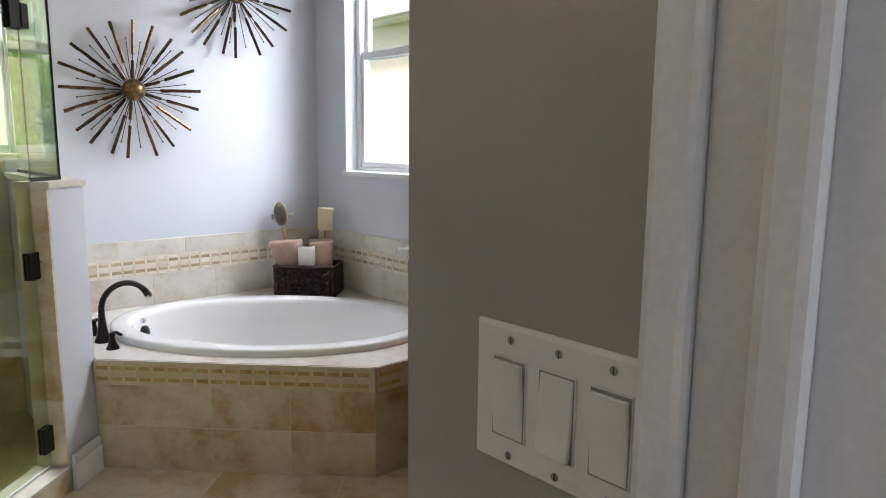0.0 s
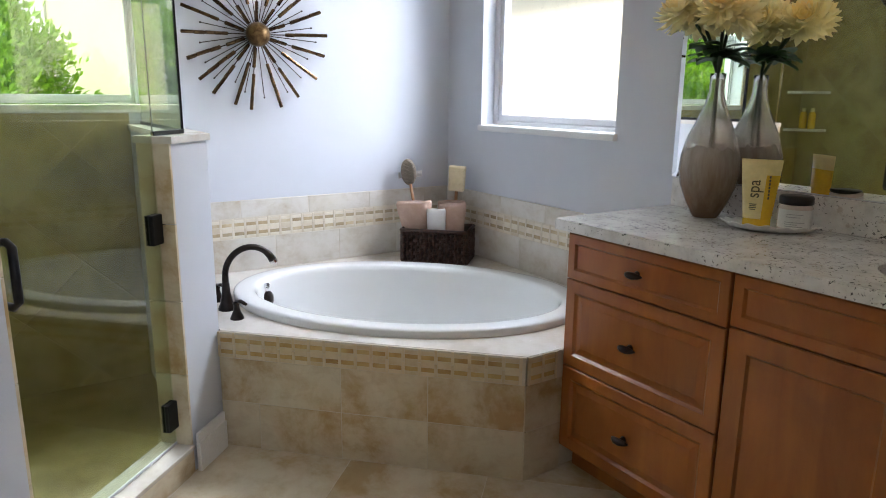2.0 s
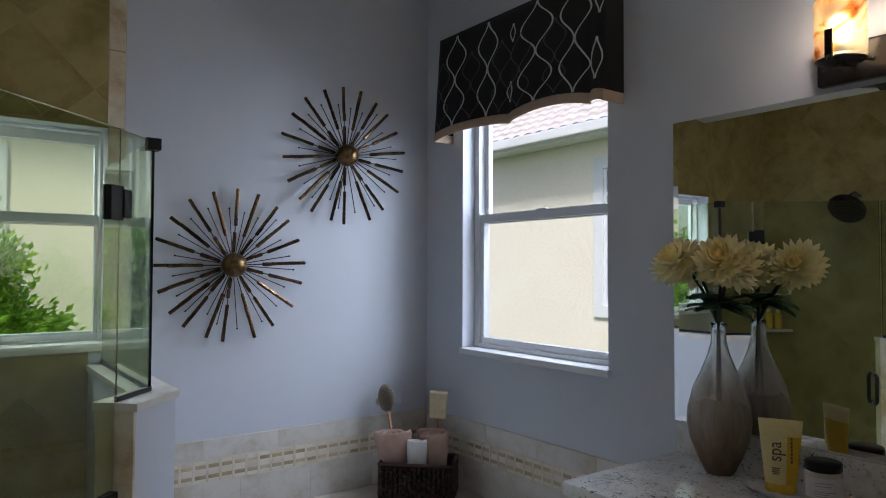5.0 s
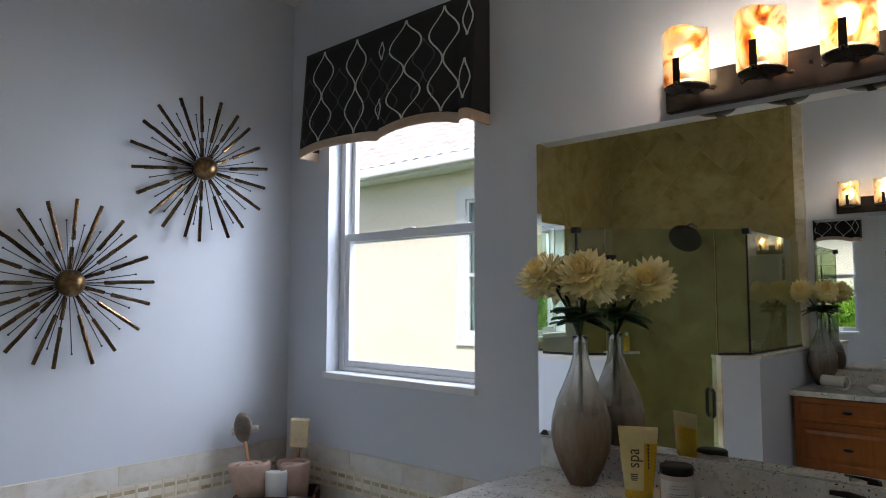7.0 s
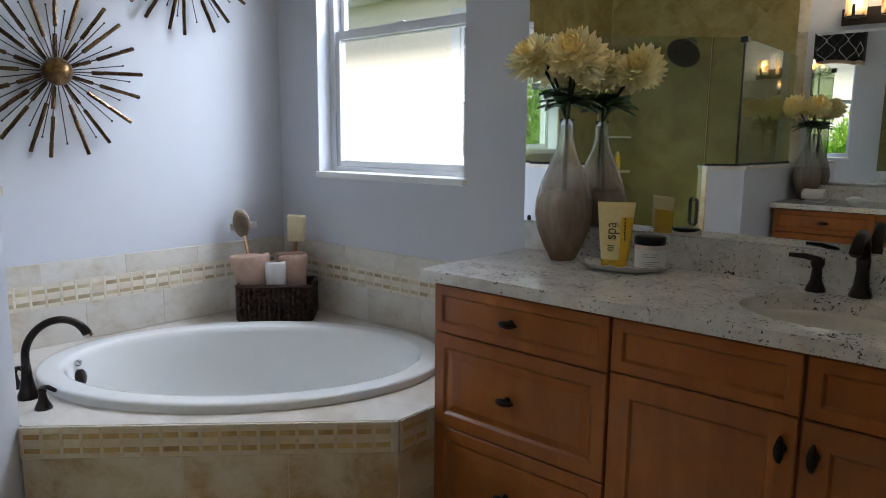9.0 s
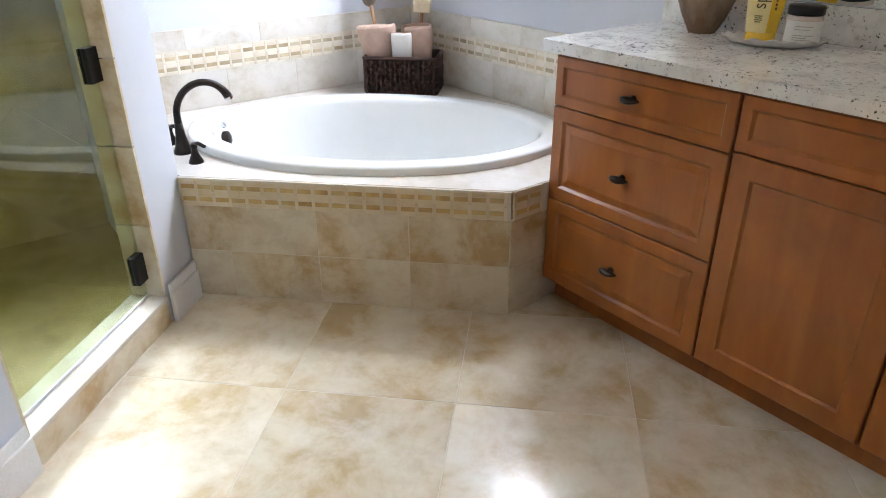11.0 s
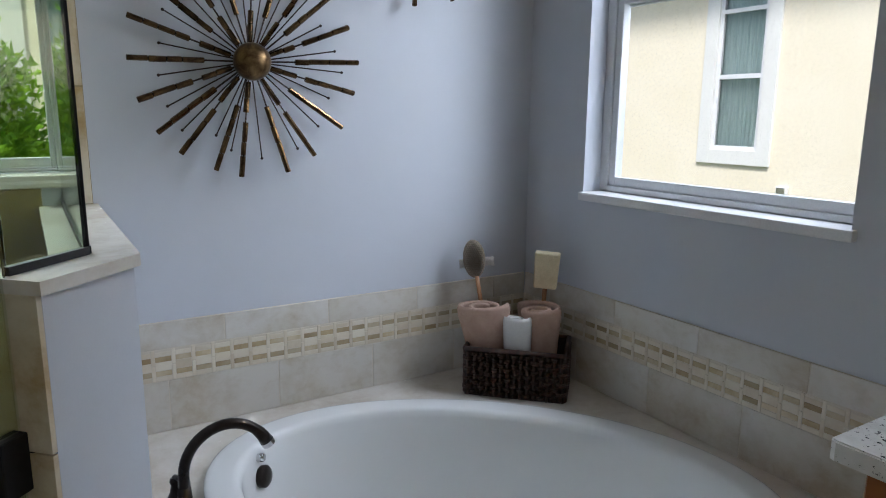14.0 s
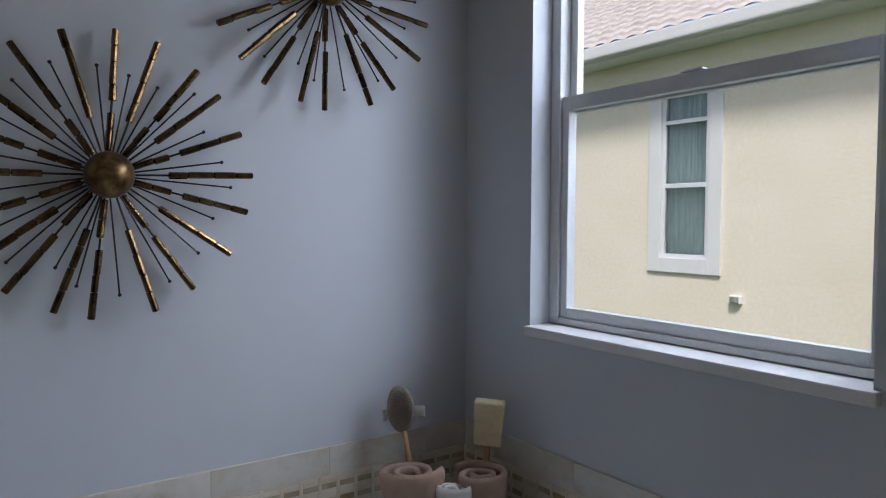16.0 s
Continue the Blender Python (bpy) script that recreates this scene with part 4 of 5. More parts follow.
def wall_mirror(name, x0, x1, z0, z1, y, facing, label):
    """Frameless mirror with a polished bevel; facing is -1 or 1 along y."""
    t = thing(name, ((x0 + x1) / 2, y, z0), label, "mirror")
    bm = panel(x1 - x0, z1 - z0, [(0, 0), (0, -0.004), (0.020, -0.0055)])
    m = pose(x0, y, z0) if facing < 0 else pose(x1, y, z0, 0, 0, 180)
    bmesh.ops.transform(bm, matrix=m, verts=bm.verts)
    part("mirror_glass", bm, MIRROR, t)


wall_mirror("vanity_mirror", 1.507, 3.09, 0.988, 2.026, -0.001, -1, "large frameless vanity mirror over the granite backsplash")
wall_mirror("second_mirror", 1.60, 3.10, 0.988, 2.05, SOUTH + 0.001, 1, "large frameless mirror over the second vanity")


def vanity_light(m, label):
    t = thing("vanity_light", (0, 0, 0), label, "wall lamp", "vanity lights")
    part("back_bar", boxed(-0.003, 0.83, -0.03, 0, -0.052, 0.060, 0.006), BRONZE, t)
    part("knob", lathe([(0.007, 0), (0.007, 0.006), (0.004, 0.010)], 12), BRONZE, t, "small round fixing knob", True).matrix_basis = pose(0.4135, -0.03, 0.016, 90, 0, 0)
    for k in range(4):
        x = 0.097 + 0.211 * k
        part("bracket", sweep([(x, -0.03, -0.005), (x, -0.075, -0.012), (x, -0.105, -0.016), (x, -0.11, -0.010)], [0.009, 0.008, 0.008, 0.010], 10), BRONZE, t, smooth=True)
        part("dish", lathe([(0.030, 0.0), (0.060, 0.004), (0.064, 0.007), (0.02, 0.009)], 28, None, (x, -0.11, -0.017)), BRONZE, t, smooth=True)
        bm = bmesh.new()
        for a in (0, 120, 240):
            c, s = math.cos(radians(a + 30)), math.sin(radians(a + 30))
            sweep([(x + 0.02 * c, -0.11 + 0.02 * s, -0.014), (x + 0.062 * c, -0.11 + 0.062 * s, -0.012), (x + 0.076 * c, -0.11 + 0.076 * s, -0.016), (x + 0.079 * c, -0.11 + 0.079 * s, -0.010)], 0.0055, 8, bm)
        part("cradle", bm, BRONZE, t, smooth=True)
        part("strap", boxed(x - 0.010, x + 0.010, -0.184, -0.178, -0.018, 0.062, 0.002), BRONZE, t)
        part("strap_foot", boxed(x - 0.010, x + 0.010, -0.184, -0.12, -0.019, -0.013, 0.001), BRONZE, t)
        part("socket", lathe([(0.013, 0.0), (0.013, 0.055)], 16, None, (x, -0.11, -0.018)), DARKGAP, t)
        bm = bmesh.new()
        seg = 32
        wave = [0.150 + 0.005 * math.sin(2 * math.pi * i / seg * 3 + k) for i in range(seg)]
        rings = []
        for r, f in ((0.062, 0.0), (0.065, 0.05), (0.065, 0.7), (0.066, 1.0), (0.062, 1.0), (0.061, 0.7), (0.061, 0.05), (0.058, 0.0)):
            rings.append([bm.verts.new((x + r * math.cos(2 * math.pi * i / seg), -0.11 + r * math.sin(2 * math.pi * i / seg), -0.007 + f * (wave[i] + 0.013))) for i in range(seg)])
        for a, b in zip(rings, rings[1:] + rings[:1]):
            for i in range(seg):
                bm.faces.new((a[i], a[(i + 1) % seg], b[(i + 1) % seg], b[i]))
        g = part("shade", bm, AMBER, t, "swirled amber glass shade", True)
        g.visible_shadow = False
        part("bulb", lathe([(0.010, 0.0), (0.018, 0.02), (0.026, 0.045), (0.022, 0.066), (0.008, 0.076)], 20, None, (x, -0.11, 0.037)), BULB, t, smooth=True)
    t.matrix_world = m


vanity_light(pose(2.012, -0.0005, 2.094), "bronze four-lamp vanity light with amber shades, lit")
vanity_light(pose(2.59, SOUTH + 0.0005, 2.13, 0, 0, 180), "bronze four-lamp vanity light over the second mirror, lit")

# ---- sunburst wall ornaments ----
RNG = random.Random(5)
RAYS = (124, 106, 86, 70.5, 52, 39, 20.5, 2, -14, -34, -54.8, -72.7, -96.5, -110.5, -128.2, -143.3, -160, -179.3, -198.6, -216.5)


def jointed_tube(d, s0, s1, off):
    """A tube along d made of short lengths pushed end to end, each a little out of line."""
    bm = bmesh.new()
    m = max(2, round((s1 - s0) / 0.046))
    side = d.cross(Vector((1, 0, 0)))
    cuts = [s0] + [s0 + (s1 - s0) * (j + RNG.uniform(-0.18, 0.18)) / m for j in range(1, m)] + [s1]
    for p0, p1 in zip(cuts, cuts[1:]):
        o = off + side * RNG.uniform(-0.0012, 0.0012)
        r = RNG.uniform(0.0074, 0.0086)
        sweep([d * (p0 + 0.0004) + o, d * (p0 + 0.002) + o, d * (p1 - 0.002) + o, d * (p1 - 0.0004) + o], [r * 0.82, r, r, r * 0.82], 8, bm)
    return bm


def sunburst(at):
    t = thing("sunburst_ornament", (0, 0, 0), "antique brass and dark metal sunburst wall ornament", "wall ornament", "sunburst ornaments")
    part("boss", lathe([(0.053 * math.cos(a), 0.053 * math.sin(a)) for a in [i * math.pi / 2 / 9 for i in range(-9, 9)]] + [(0.002, 0.053)], 28), GOLDEN, t, "domed brass boss", True).matrix_basis = pose(0.022, 0, 0, 0, 90, 0)
    part("mount", lathe([(0.03, -0.012), (0.03, 0.012)], 16), RODS, t).matrix_basis = pose(-0.035, 0, 0, 0, 90, 0)
    for k, deg in enumerate(RAYS):
        a = radians(deg)
        lift = Vector((0.012 if k % 2 else -0.006, 0, 0))
        d = Vector((0, math.cos(a), math.sin(a)))
        length = RNG.uniform(0.323, 0.334)
        ray = part("ray_rod", sweep([d * 0.03 + lift, d * (length - 0.02) + lift], 0.0026, 6), RODS, t)
        for s0, s1 in ([(0.129, length)] if k % 2 else [(0.055, 0.143), (0.170, length)]):
            part("tube", jointed_tube(d, s0, s1, lift), BRASSTUBE, ray, "jointed brass tube")
        nxt = RAYS[(k + 1) % len(RAYS)] - (360 if k + 1 == len(RAYS) else 0)
        a2 = radians((deg + nxt) / 2 + RNG.uniform(-2.0, 2.0))
        d2 = Vector((0, math.cos(a2), math.sin(a2)))
        l2 = RNG.uniform(0.232, 0.285)
        bm = sweep([d2 * 0.03 + Vector((0.004, 0, 0)), d2 * l2 + Vector((0.010, 0, 0))], 0.0021, 6)
        bmesh.ops.create_icosphere(bm, subdivisions=1, radius=0.0048, matrix=Matrix.Translation(d2 * l2 + Vector((0.010, 0, 0))))
        part("pin", bm, RODS, t)
    t.matrix_world = at
    return t


sb = sunburst(pose(0.048, -1.058, 1.523))
copy_thing(sb, pose(0.048, -0.515, 2.050, 6, 0, 0))

# ---- valance ----
va = thing("valance", (0.83, 0, 2.2), "black valance with cream ogee embroidery and sand hem", "valance")
VX0, VX1, VZ0, VZ1 = 0.225, 1.287, 2.138, 2.650
bm = bmesh.new()
N = 72


def valance_front(u, f):
    """Front cloth: u across, f from the top (0) to the hem (1)."""
    x = VX0 + u * (VX1 - VX0)
    pleat = 0.012 * math.exp(-((u - 0.507) / 0.012) ** 2) + 0.018 * math.exp(-((u - 0.928) / 0.012) ** 2)
    belly = 0.012 * math.sin(2 * math.pi * u * 2.2 + 0.5) * f
    y = -0.080 - 0.030 * f + pleat * f - belly
    arch = 0.026 * math.sin(math.pi * min(1.0, u / 0.507)) if u < 0.507 else (0.036 * math.sin(math.pi * (u - 0.507) / 0.42) if u < 0.927 else 0.008 * math.sin(math.pi * (u - 0.927) / 0.073))
    z = VZ1 + (VZ0 + arch - VZ1) * f
    return Vector((x, y, z))


def cloth(f0, f1, rows, out, mat, name, label=""):
    bm = bmesh.new()
    lays = []
    for o in (out, out - 0.006):
        lays.append([[bm.verts.new(valance_front(i / N, f0 + (f1 - f0) * j / rows) + Vector((0, -o, 0))) for i in range(N + 1)] for j in range(rows + 1)])
    for k, g in enumerate(lays):
        for j in range(rows):
            for i in range(N):
                bm.faces.new((g[j][i], g[j][i + 1], g[j + 1][i + 1], g[j + 1][i]))
    a, b = lays
    for j in range(rows):
        for i in (0, N):
            bm.faces.new((a[j][i], a[j + 1][i], b[j + 1][i], b[j][i]))
    for i in range(N):
        for j in (0, rows):
            bm.faces.new((a[j][i], a[j][i + 1], b[j][i + 1], b[j][i]))
    return part(name, bm, mat, va, label, True)


cloth(0.0, 0.925, 12, 0.0, CLOTH, "front")
cloth(0.918, 1.0, 3, 0.002, SAND, "hem", "sand linen hem")
for nm, x in (("return", VX0), ("return", VX1)):
    bm = bmesh.new()
    hi, lo = valance_front(0 if x == VX0 else 1, 0), valance_front(0 if x == VX0 else 1, 1)
    w = 0.004
    vs = [bm.verts.new(p) for p in ((x - w, -0.002, VZ1), (x - w, hi.y, VZ1), (x - w, lo.y, lo.z), (x - w, -0.002, lo.z), (x + w, -0.002, VZ1), (x + w, hi.y, VZ1), (x + w, lo.y, lo.z), (x + w, -0.002, lo.z))]
    for f in ((0, 1, 2, 3), (7, 6, 5, 4), (0, 4, 5, 1), (1, 5, 6, 2), (2, 6, 7, 3), (3, 7, 4, 0)):
        bm.faces.new([vs[i] for i in f])
    ret = part(nm, bm, CLOTH, va)
    part("hem", boxed(x - 0.006, x + 0.006, lo.y, -0.003, lo.z - 0.001, lo.z + 0.040, 0.002), SAND, ret, "sand linen hem")
part("board", boxed(VX0, VX1, -0.078, -0.001, VZ1 - 0.02, VZ1 - 0.001), TRIM, va)


def ogee(uc, half, f0, f1, eyes, width, mat, name):
    """A chain of ogee eyes as two raised cords on the cloth."""
    n = 26 * eyes
    for s in (-1, 1):
        bm = bmesh.new()
        rows = []
        for i in range(n + 1):
            q = i / n * eyes
            r = q % 1.0
            swell = 0.5 - 0.5 * math.cos(2 * math.pi * r)
            u = uc + s * (half * swell + 0.0022)
            f = f0 + (f1 - f0) * i / n
            p = valance_front(min(max(u, 0.002), 0.998), f)
            rows.append([bm.verts.new(p + Vector((dx, dy, 0))) for dx, dy in ((-width, -0.0015), (0, -0.0035), (width, -0.0015))])
        for a, b in zip(rows, rows[1:]):
            for i in range(2):
                bm.faces.new((a[i], a[i + 1], b[i + 1], b[i]))
        part(name, bm, mat, va, smooth=True)


for uc, hf in ((0.132, 0.066), (0.350, 0.062), (0.645, 0.084), (0.848, 0.074)):
    ogee(uc, hf, 0.03, 0.915, 2, 0.0050, CREAM, "ogee_cord")
ogee(0.510, 0.013, 0.14, 0.30, 1, 0.0036, CREAM, "ogee_cord")
ogee(0.510, 0.014, 0.64, 0.82, 1, 0.0036, CREAM, "ogee_cord")
ogee(0.968, 0.022, 0.06, 0.34, 1, 0.0040, CREAM, "ogee_cord")
ogee(0.962, 0.028, 0.52, 0.84, 1, 0.0040, CREAM, "ogee_cord")
for uc in (0.035, 0.24, 0.445, 0.56, 0.745):
    ogee(uc, 0.055, 0.25, 0.90, 2, 0.0036, SHADOWLINE, "grey_cord")

# ---- basket with towels and brushes ----
BK = pose((0.455 - 0.10) * S2 + 0.026 * S2, -(0.455 - 0.10) * S2 + 0.026 * S2, DZ, 0, 0, 45)   # local x along the front, -y to the room
bk = thing("wicker_basket", (0, 0, 0), "dark woven wicker basket on the tub deck", "basket")
BW, BD, BH = 0.335, 0.20, 0.165
shell = bmesh.new()
for b in ((-BW / 2, BW / 2, -BD / 2, -BD / 2 + 0.008, 0, BH), (-BW / 2, BW / 2, BD / 2 - 0.008, BD / 2, 0, BH), (-BW / 2, -BW / 2 + 0.008, -BD / 2 + 0.008, BD / 2 - 0.008, 0, BH), (BW / 2 - 0.008, BW / 2, -BD / 2 + 0.008, BD / 2 - 0.008, 0, BH), (-BW / 2 + 0.008, BW / 2 - 0.008, -BD / 2 + 0.008, BD / 2 - 0.008, 0, 0.008)):
    box(shell, *b)
part("liner", shell, DARKGAP, bk)
for nm, L, m in (("weave", BW, pose(0, -BD / 2, 0)), ("weave", BW, pose(0, BD / 2, 0, 0, 0, 180)), ("weave", BD, pose(BW / 2, 0, 0, 0, 0, 90)), ("weave", BD, pose(-BW / 2, 0, 0, 0, 0, -90))):
    bm = bmesh.new()
    cols, rows = max(6, round(L / 0.0225)), 9
    cw, ch = L / cols, (BH - 0.012) / rows
    for j in range(rows):
        for i in range(cols):
            cx_, cz_ = -L / 2 + cw * (i + 0.5), 0.004 + ch * (j + 0.5)
            q = RNG.uniform(-0.0012, 0.0012)
            if (i + j) % 2:
                for dz in (-ch * 0.24, ch * 0.24):
                    sweep([(cx_ - cw * 0.62, 0.002, cz_ + dz), (cx_ - cw * 0.2, -0.0065 + q, cz_ + dz), (cx_ + cw * 0.2, -0.0065 + q, cz_ + dz), (cx_ + cw * 0.62, 0.002, cz_ + dz)], ch * 0.25, 6, bm)
            else:
                sweep([(cx_, 0.002, cz_ - ch * 0.66), (cx_, -0.0045 + q, cz_ - ch * 0.2), (cx_, -0.0045 + q, cz_ + ch * 0.2), (cx_, 0.002, cz_ + ch * 0.66)], cw * 0.30, 6, bm, 0.6)
    bmesh.ops.transform(bm, matrix=m, verts=bm.verts)
    part(nm, bm, WICKER, bk, smooth=True)
bm = bmesh.new()
c = [(-BW / 2, -BD / 2 - 0.003, BH), (BW / 2, -BD / 2 - 0.003, BH), (BW / 2, BD / 2 + 0.003, BH), (-BW / 2, BD / 2 + 0.003, BH)]
for i in range(4):
    sweep([c[i], tuple((Vector(c[i]) + Vector(c[(i + 1) % 4])) / 2 + Vector((0, 0, 0.001))), c[(i + 1) % 4]], 0.0085, 8, bm)
part("rim", bm, WICKER, bk, smooth=True)
bk.matrix_world = BK


def rolled_towel(name, label, mat, m, width, height, flare, turns=2):
    """A towel rolled up and stood on end, wider at the top, with its layers showing."""
    t = thing(name, (0, 0, 0), label, "towel", "rolled towels")
    bm = bmesh.new()
    n = turns * 20
    layers = []
    for zf in (0.0, 0.25, 0.6, 0.85, 0.96, 1.0):
        ring = []
        for i in range(n + 1):
            a = 2 * math.pi * i / 20
            r = (0.22 + 0.78 * i / n) * width / 2
            r *= 1 - flare * (1 - zf) + (0.05 if 0.8 < zf < 0.98 else 0) - (0.04 if zf == 1.0 else 0)
            wob = 1 + 0.03 * math.sin(3 * a + zf * 4)
            ring.append(bm.verts.new((r * wob * math.cos(a), r * wob * 0.85 * math.sin(a), height * zf + 0.004 * math.sin(a * 0.7) - (0.010 * (1 - i / n) if zf > 0.9 else 0))))
        layers.append(ring)
    for a, b in zip(layers, layers[1:]):
        for i in range(n):
            bm.faces.new((a[i], a[i + 1], b[i + 1], b[i]))
    ob = part("roll", bm, mat, t, smooth=True)
    md = ob.modifiers.new("thick", 'SOLIDIFY')
    md.thickness, md.offset = width * 0.1, 0.0
    t.matrix_world = m
    return t


rolled_towel("rolled_towel", "dusty pink rolled towel standing in the basket", TOWEL_P, BK @ pose(-0.110, -0.012, 0.012, 0, -4, 0), 0.180, 0.286, 0.52)
rolled_towel("rolled_towel", "dusty pink rolled towel standing in the basket", TOWEL_P, BK @ pose(0.080, 0.000, 0.012, 0, 4, 150), 0.166, 0.284, 0.40)
rolled_towel("rolled_towel", "small white rolled towel standing in the basket", TOWEL_W, BK @ pose(-0.003, -0.045, 0.012), 0.094, 0.258, 0.08)

br = thing("bath_brush", (0, 0, 0), "oval bristle bath brush with a wooden handle", "brush")
part("handle", sweep([(0, 0, 0.20), (0.002, 0, 0.30), (-0.004, 0, 0.39)], [0.011, 0.009, 0.008], 12, None, 0.7), BEECH, br, "orange-brown beech handle", True)
bm = lathe([(0.01, -0.012), (0.036, -0.010), (0.040, 0.0), (0.036, 0.008), (0.01, 0.010)], 28, None, (0, 0, 0), (1, 1.72))
bmesh.ops.transform(bm, matrix=pose(-0.008, 0.004, 0.452, 90, 0, 0), verts=bm.verts)
part("head", bm, BRISTLE, br, "grey-brown oval pad", True)
bm = bmesh.new()
for i in range(11):
    for j in range(19):
        u, v = (i - 5 + 0.5 * (j % 2)) / 5.5, (j - 9) / 9
        if u * u + v * v < 0.95:
            x, z = -0.008 + 0.036 * u, 0.452 + 0.062 * v
            bmesh.ops.create_cone(bm, cap_ends=True, segments=4, radius1=0.0022, radius2=0.0010, depth=0.016, matrix=Matrix.Translation((x, -0.012, z)) @ Matrix.Rotation(radians(90 + 10 * v), 4, 'X') @ Matrix.Rotation(radians(8 * u), 4, 'Y'))
part("bristles", bm, BRISTLE, br)
bm = bmesh.new()
band = [(0.062 * math.sin(a), -0.004 + 0.030 * math.cos(a)) for a in [radians(-95 + 19 * k) for k in range(11)]]
rings = [[bm.verts.new((x * e, y * e, z)) for e, z in ((1, 0.422), (1, 0.454), (0.95, 0.454), (0.95, 0.422))] for x, y in band]
for a, b in zip(rings, rings[1:]):
    for q in range(4):
        bm.faces.new((a[q], a[(q + 1) % 4], b[(q + 1) % 4], b[q]))
bm.faces.new(rings[0])
bm.faces.new(rings[-1][::-1])
part("strap", bm, TOWEL_W, br, "white cloth hand strap", True)
br.matrix_world = BK @ pose(-0.112, 0.040, -0.010, -6, -6, 12)

lf = thing("loofah_brush", (0, 0, 0), "pale square loofah back scrubber on a stick", "loofah")
part("stick", sweep([(0, 0, 0.20), (0, 0, 0.33)], [0.008, 0.008], 10), BEECH, lf, smooth=True)
bm = boxed(-0.039, 0.039, -0.021, 0.021, 0.312, 0.440, 0.007)
for v in bm.verts:
    v.co.x *= 1 + 0.10 * ((v.co.z - 0.295) / 0.145) + 0.02 * math.sin(v.co.z * 60)
part("pad", bm, LOOFAH, lf, smooth=True)
lf.matrix_world = BK @ pose(0.060, 0.105, 0.036, 4, 3, 0)

# ---- things on the countertop ----
VM = pose(1.748, -0.124, CT)
vs = thing("vase", (0, 0, 0), "tall smoky pearl glass bottle vase on the granite", "vase")
outer = [(0.040, 0.0), (0.045, 0.006), (0.067, 0.05), (0.088, 0.105), (0.096, 0.155), (0.093, 0.200), (0.078, 0.260), (0.053, 0.315), (0.0330, 0.366), (0.0235, 0.405), (0.0225, 0.440), (0.0250, 0.462)]
prof = outer + [(0.0215, 0.462), (0.0190, 0.440), (0.0195, 0.400)] + [(x - 0.0035, z) for x, z in outer[8:1:-1]] + [(0.038, 0.010), (0.002, 0.010)]
part("body", lathe(prof, 40, cap=False), VASE, vs, smooth=True)
part("foot", lathe([(0.002, 0.002), (0.036, 0.0), (0.036, 0.004), (0.002, 0.005)], 40), VASE, vs)
vs.matrix_world = VM


def flower(at, m, seed, home):
    """A dahlia on its stem: rings of pointed petals round a golden heart."""
    rg = random.Random(seed)
    t = thing("dahlia", (0, 0, 0), "cream-yellow dahlia with a golden heart, in the vase", "flower", "flowers in the vase")
    tip, big = Vector(at), 1.30
    face = m.to_3x3() @ Vector((0, 0, 1))
    a, b = Vector((rg.uniform(-0.02, 0.02), rg.uniform(-0.02, 0.02), 0.03)), Vector((0, 0, 0.455))
    pts = [a, a.lerp(b, 0.6) * 1.0, b]
    for k in range(1, 7):
        f = k / 6
        pts.append(b.lerp(tip - face * 0.02, f) + Vector((0, 0, 0.03 * math.sin(math.pi * f))))
    part("stem", sweep([tuple(p) for p in pts], 0.0052, 8), STEM, t, smooth=True)
    bm, inner = bmesh.new(), bmesh.new()
    for ring, (n, tilt, ln, wd) in enumerate(((15, 138, 0.056, 0.024), (16, 116, 0.066, 0.025), (17, 96, 0.068, 0.025), (17, 78, 0.064, 0.024), (15, 60, 0.056, 0.021), (13, 42, 0.048, 0.017), (10, 24, 0.040, 0.013))):
        for k in range(n):
            az = 2 * math.pi * (k + 0.5 * (ring % 2) + rg.uniform(-0.15, 0.15)) / n
            l, w = big * ln * rg.uniform(0.88, 1.1), big * wd * rg.uniform(0.85, 1.1)
            tl = radians(tilt + rg.uniform(-8, 8))
            mm = m @ Matrix.Rotation(az, 4, 'Z') @ Matrix.Rotation(tl, 4, 'Y')
            into = inner if ring >= 5 else bm
            rows = []
            for f, wf, curl in ((0.1, 0.30, 0), (0.35, 0.80, 0.003), (0.62, 1.0, 0.004), (0.85, 0.62, 0.0), (1.0, 0.03, -0.008)):
                rows.append([into.verts.new(tip + mm.to_3x3() @ Vector((curl + e, s * w / 2 * wf, l * f))) for s, e in ((-1, -0.004), (0, 0.0), (1, -0.004))])
            for p, q in zip(rows, rows[1:]):
                for i in range(2):
                    into.faces.new((p[i], p[i + 1], q[i + 1], q[i]))
    tagged(part("petals", bm, PETAL, t, smooth=True), kind="stuff")
    tagged(part("heart", inner, HEART, t, "golden inner petals", True), "golden inner petals", kind="stuff")
    lv = bmesh.new()
    for k in range(5):
        az = rg.uniform(0, 6.28)
        base = b.lerp(tip, rg.uniform(0.06, 0.34)) + Vector((0, 0, 0.022))
        l = rg.uniform(0.085, 0.125)
        d = Vector((math.cos(az), math.sin(az), rg.uniform(0.0, 0.55))).normalized()
        if d.y > 0.25:
            d.y *= 0.3
            d.normalize()
        sd_ = d.cross(Vector((0, 0, 1))).normalized()
        rows = []
        for f in (0.0, 0.15, 0.35, 0.6, 0.85, 1.0):
            w = 0.032 * math.sin(math.pi * min(1, f * 0.93 + 0.04)) ** 0.8 * (1 + 0.12 * math.sin(f * 25))
            c0 = base + d * l * f + Vector((0, 0, -0.035 * f * f))
            rows.append([lv.verts.new(c0 + sd_ * s * w + Vector((0, 0, 0.006 * abs(s)))) for s in (-1, 0, 1)])
        for p, q in zip(rows, rows[1:]):
            for i in range(2):
                lv.faces.new((p[i], p[i + 1], q[i + 1], q[i]))
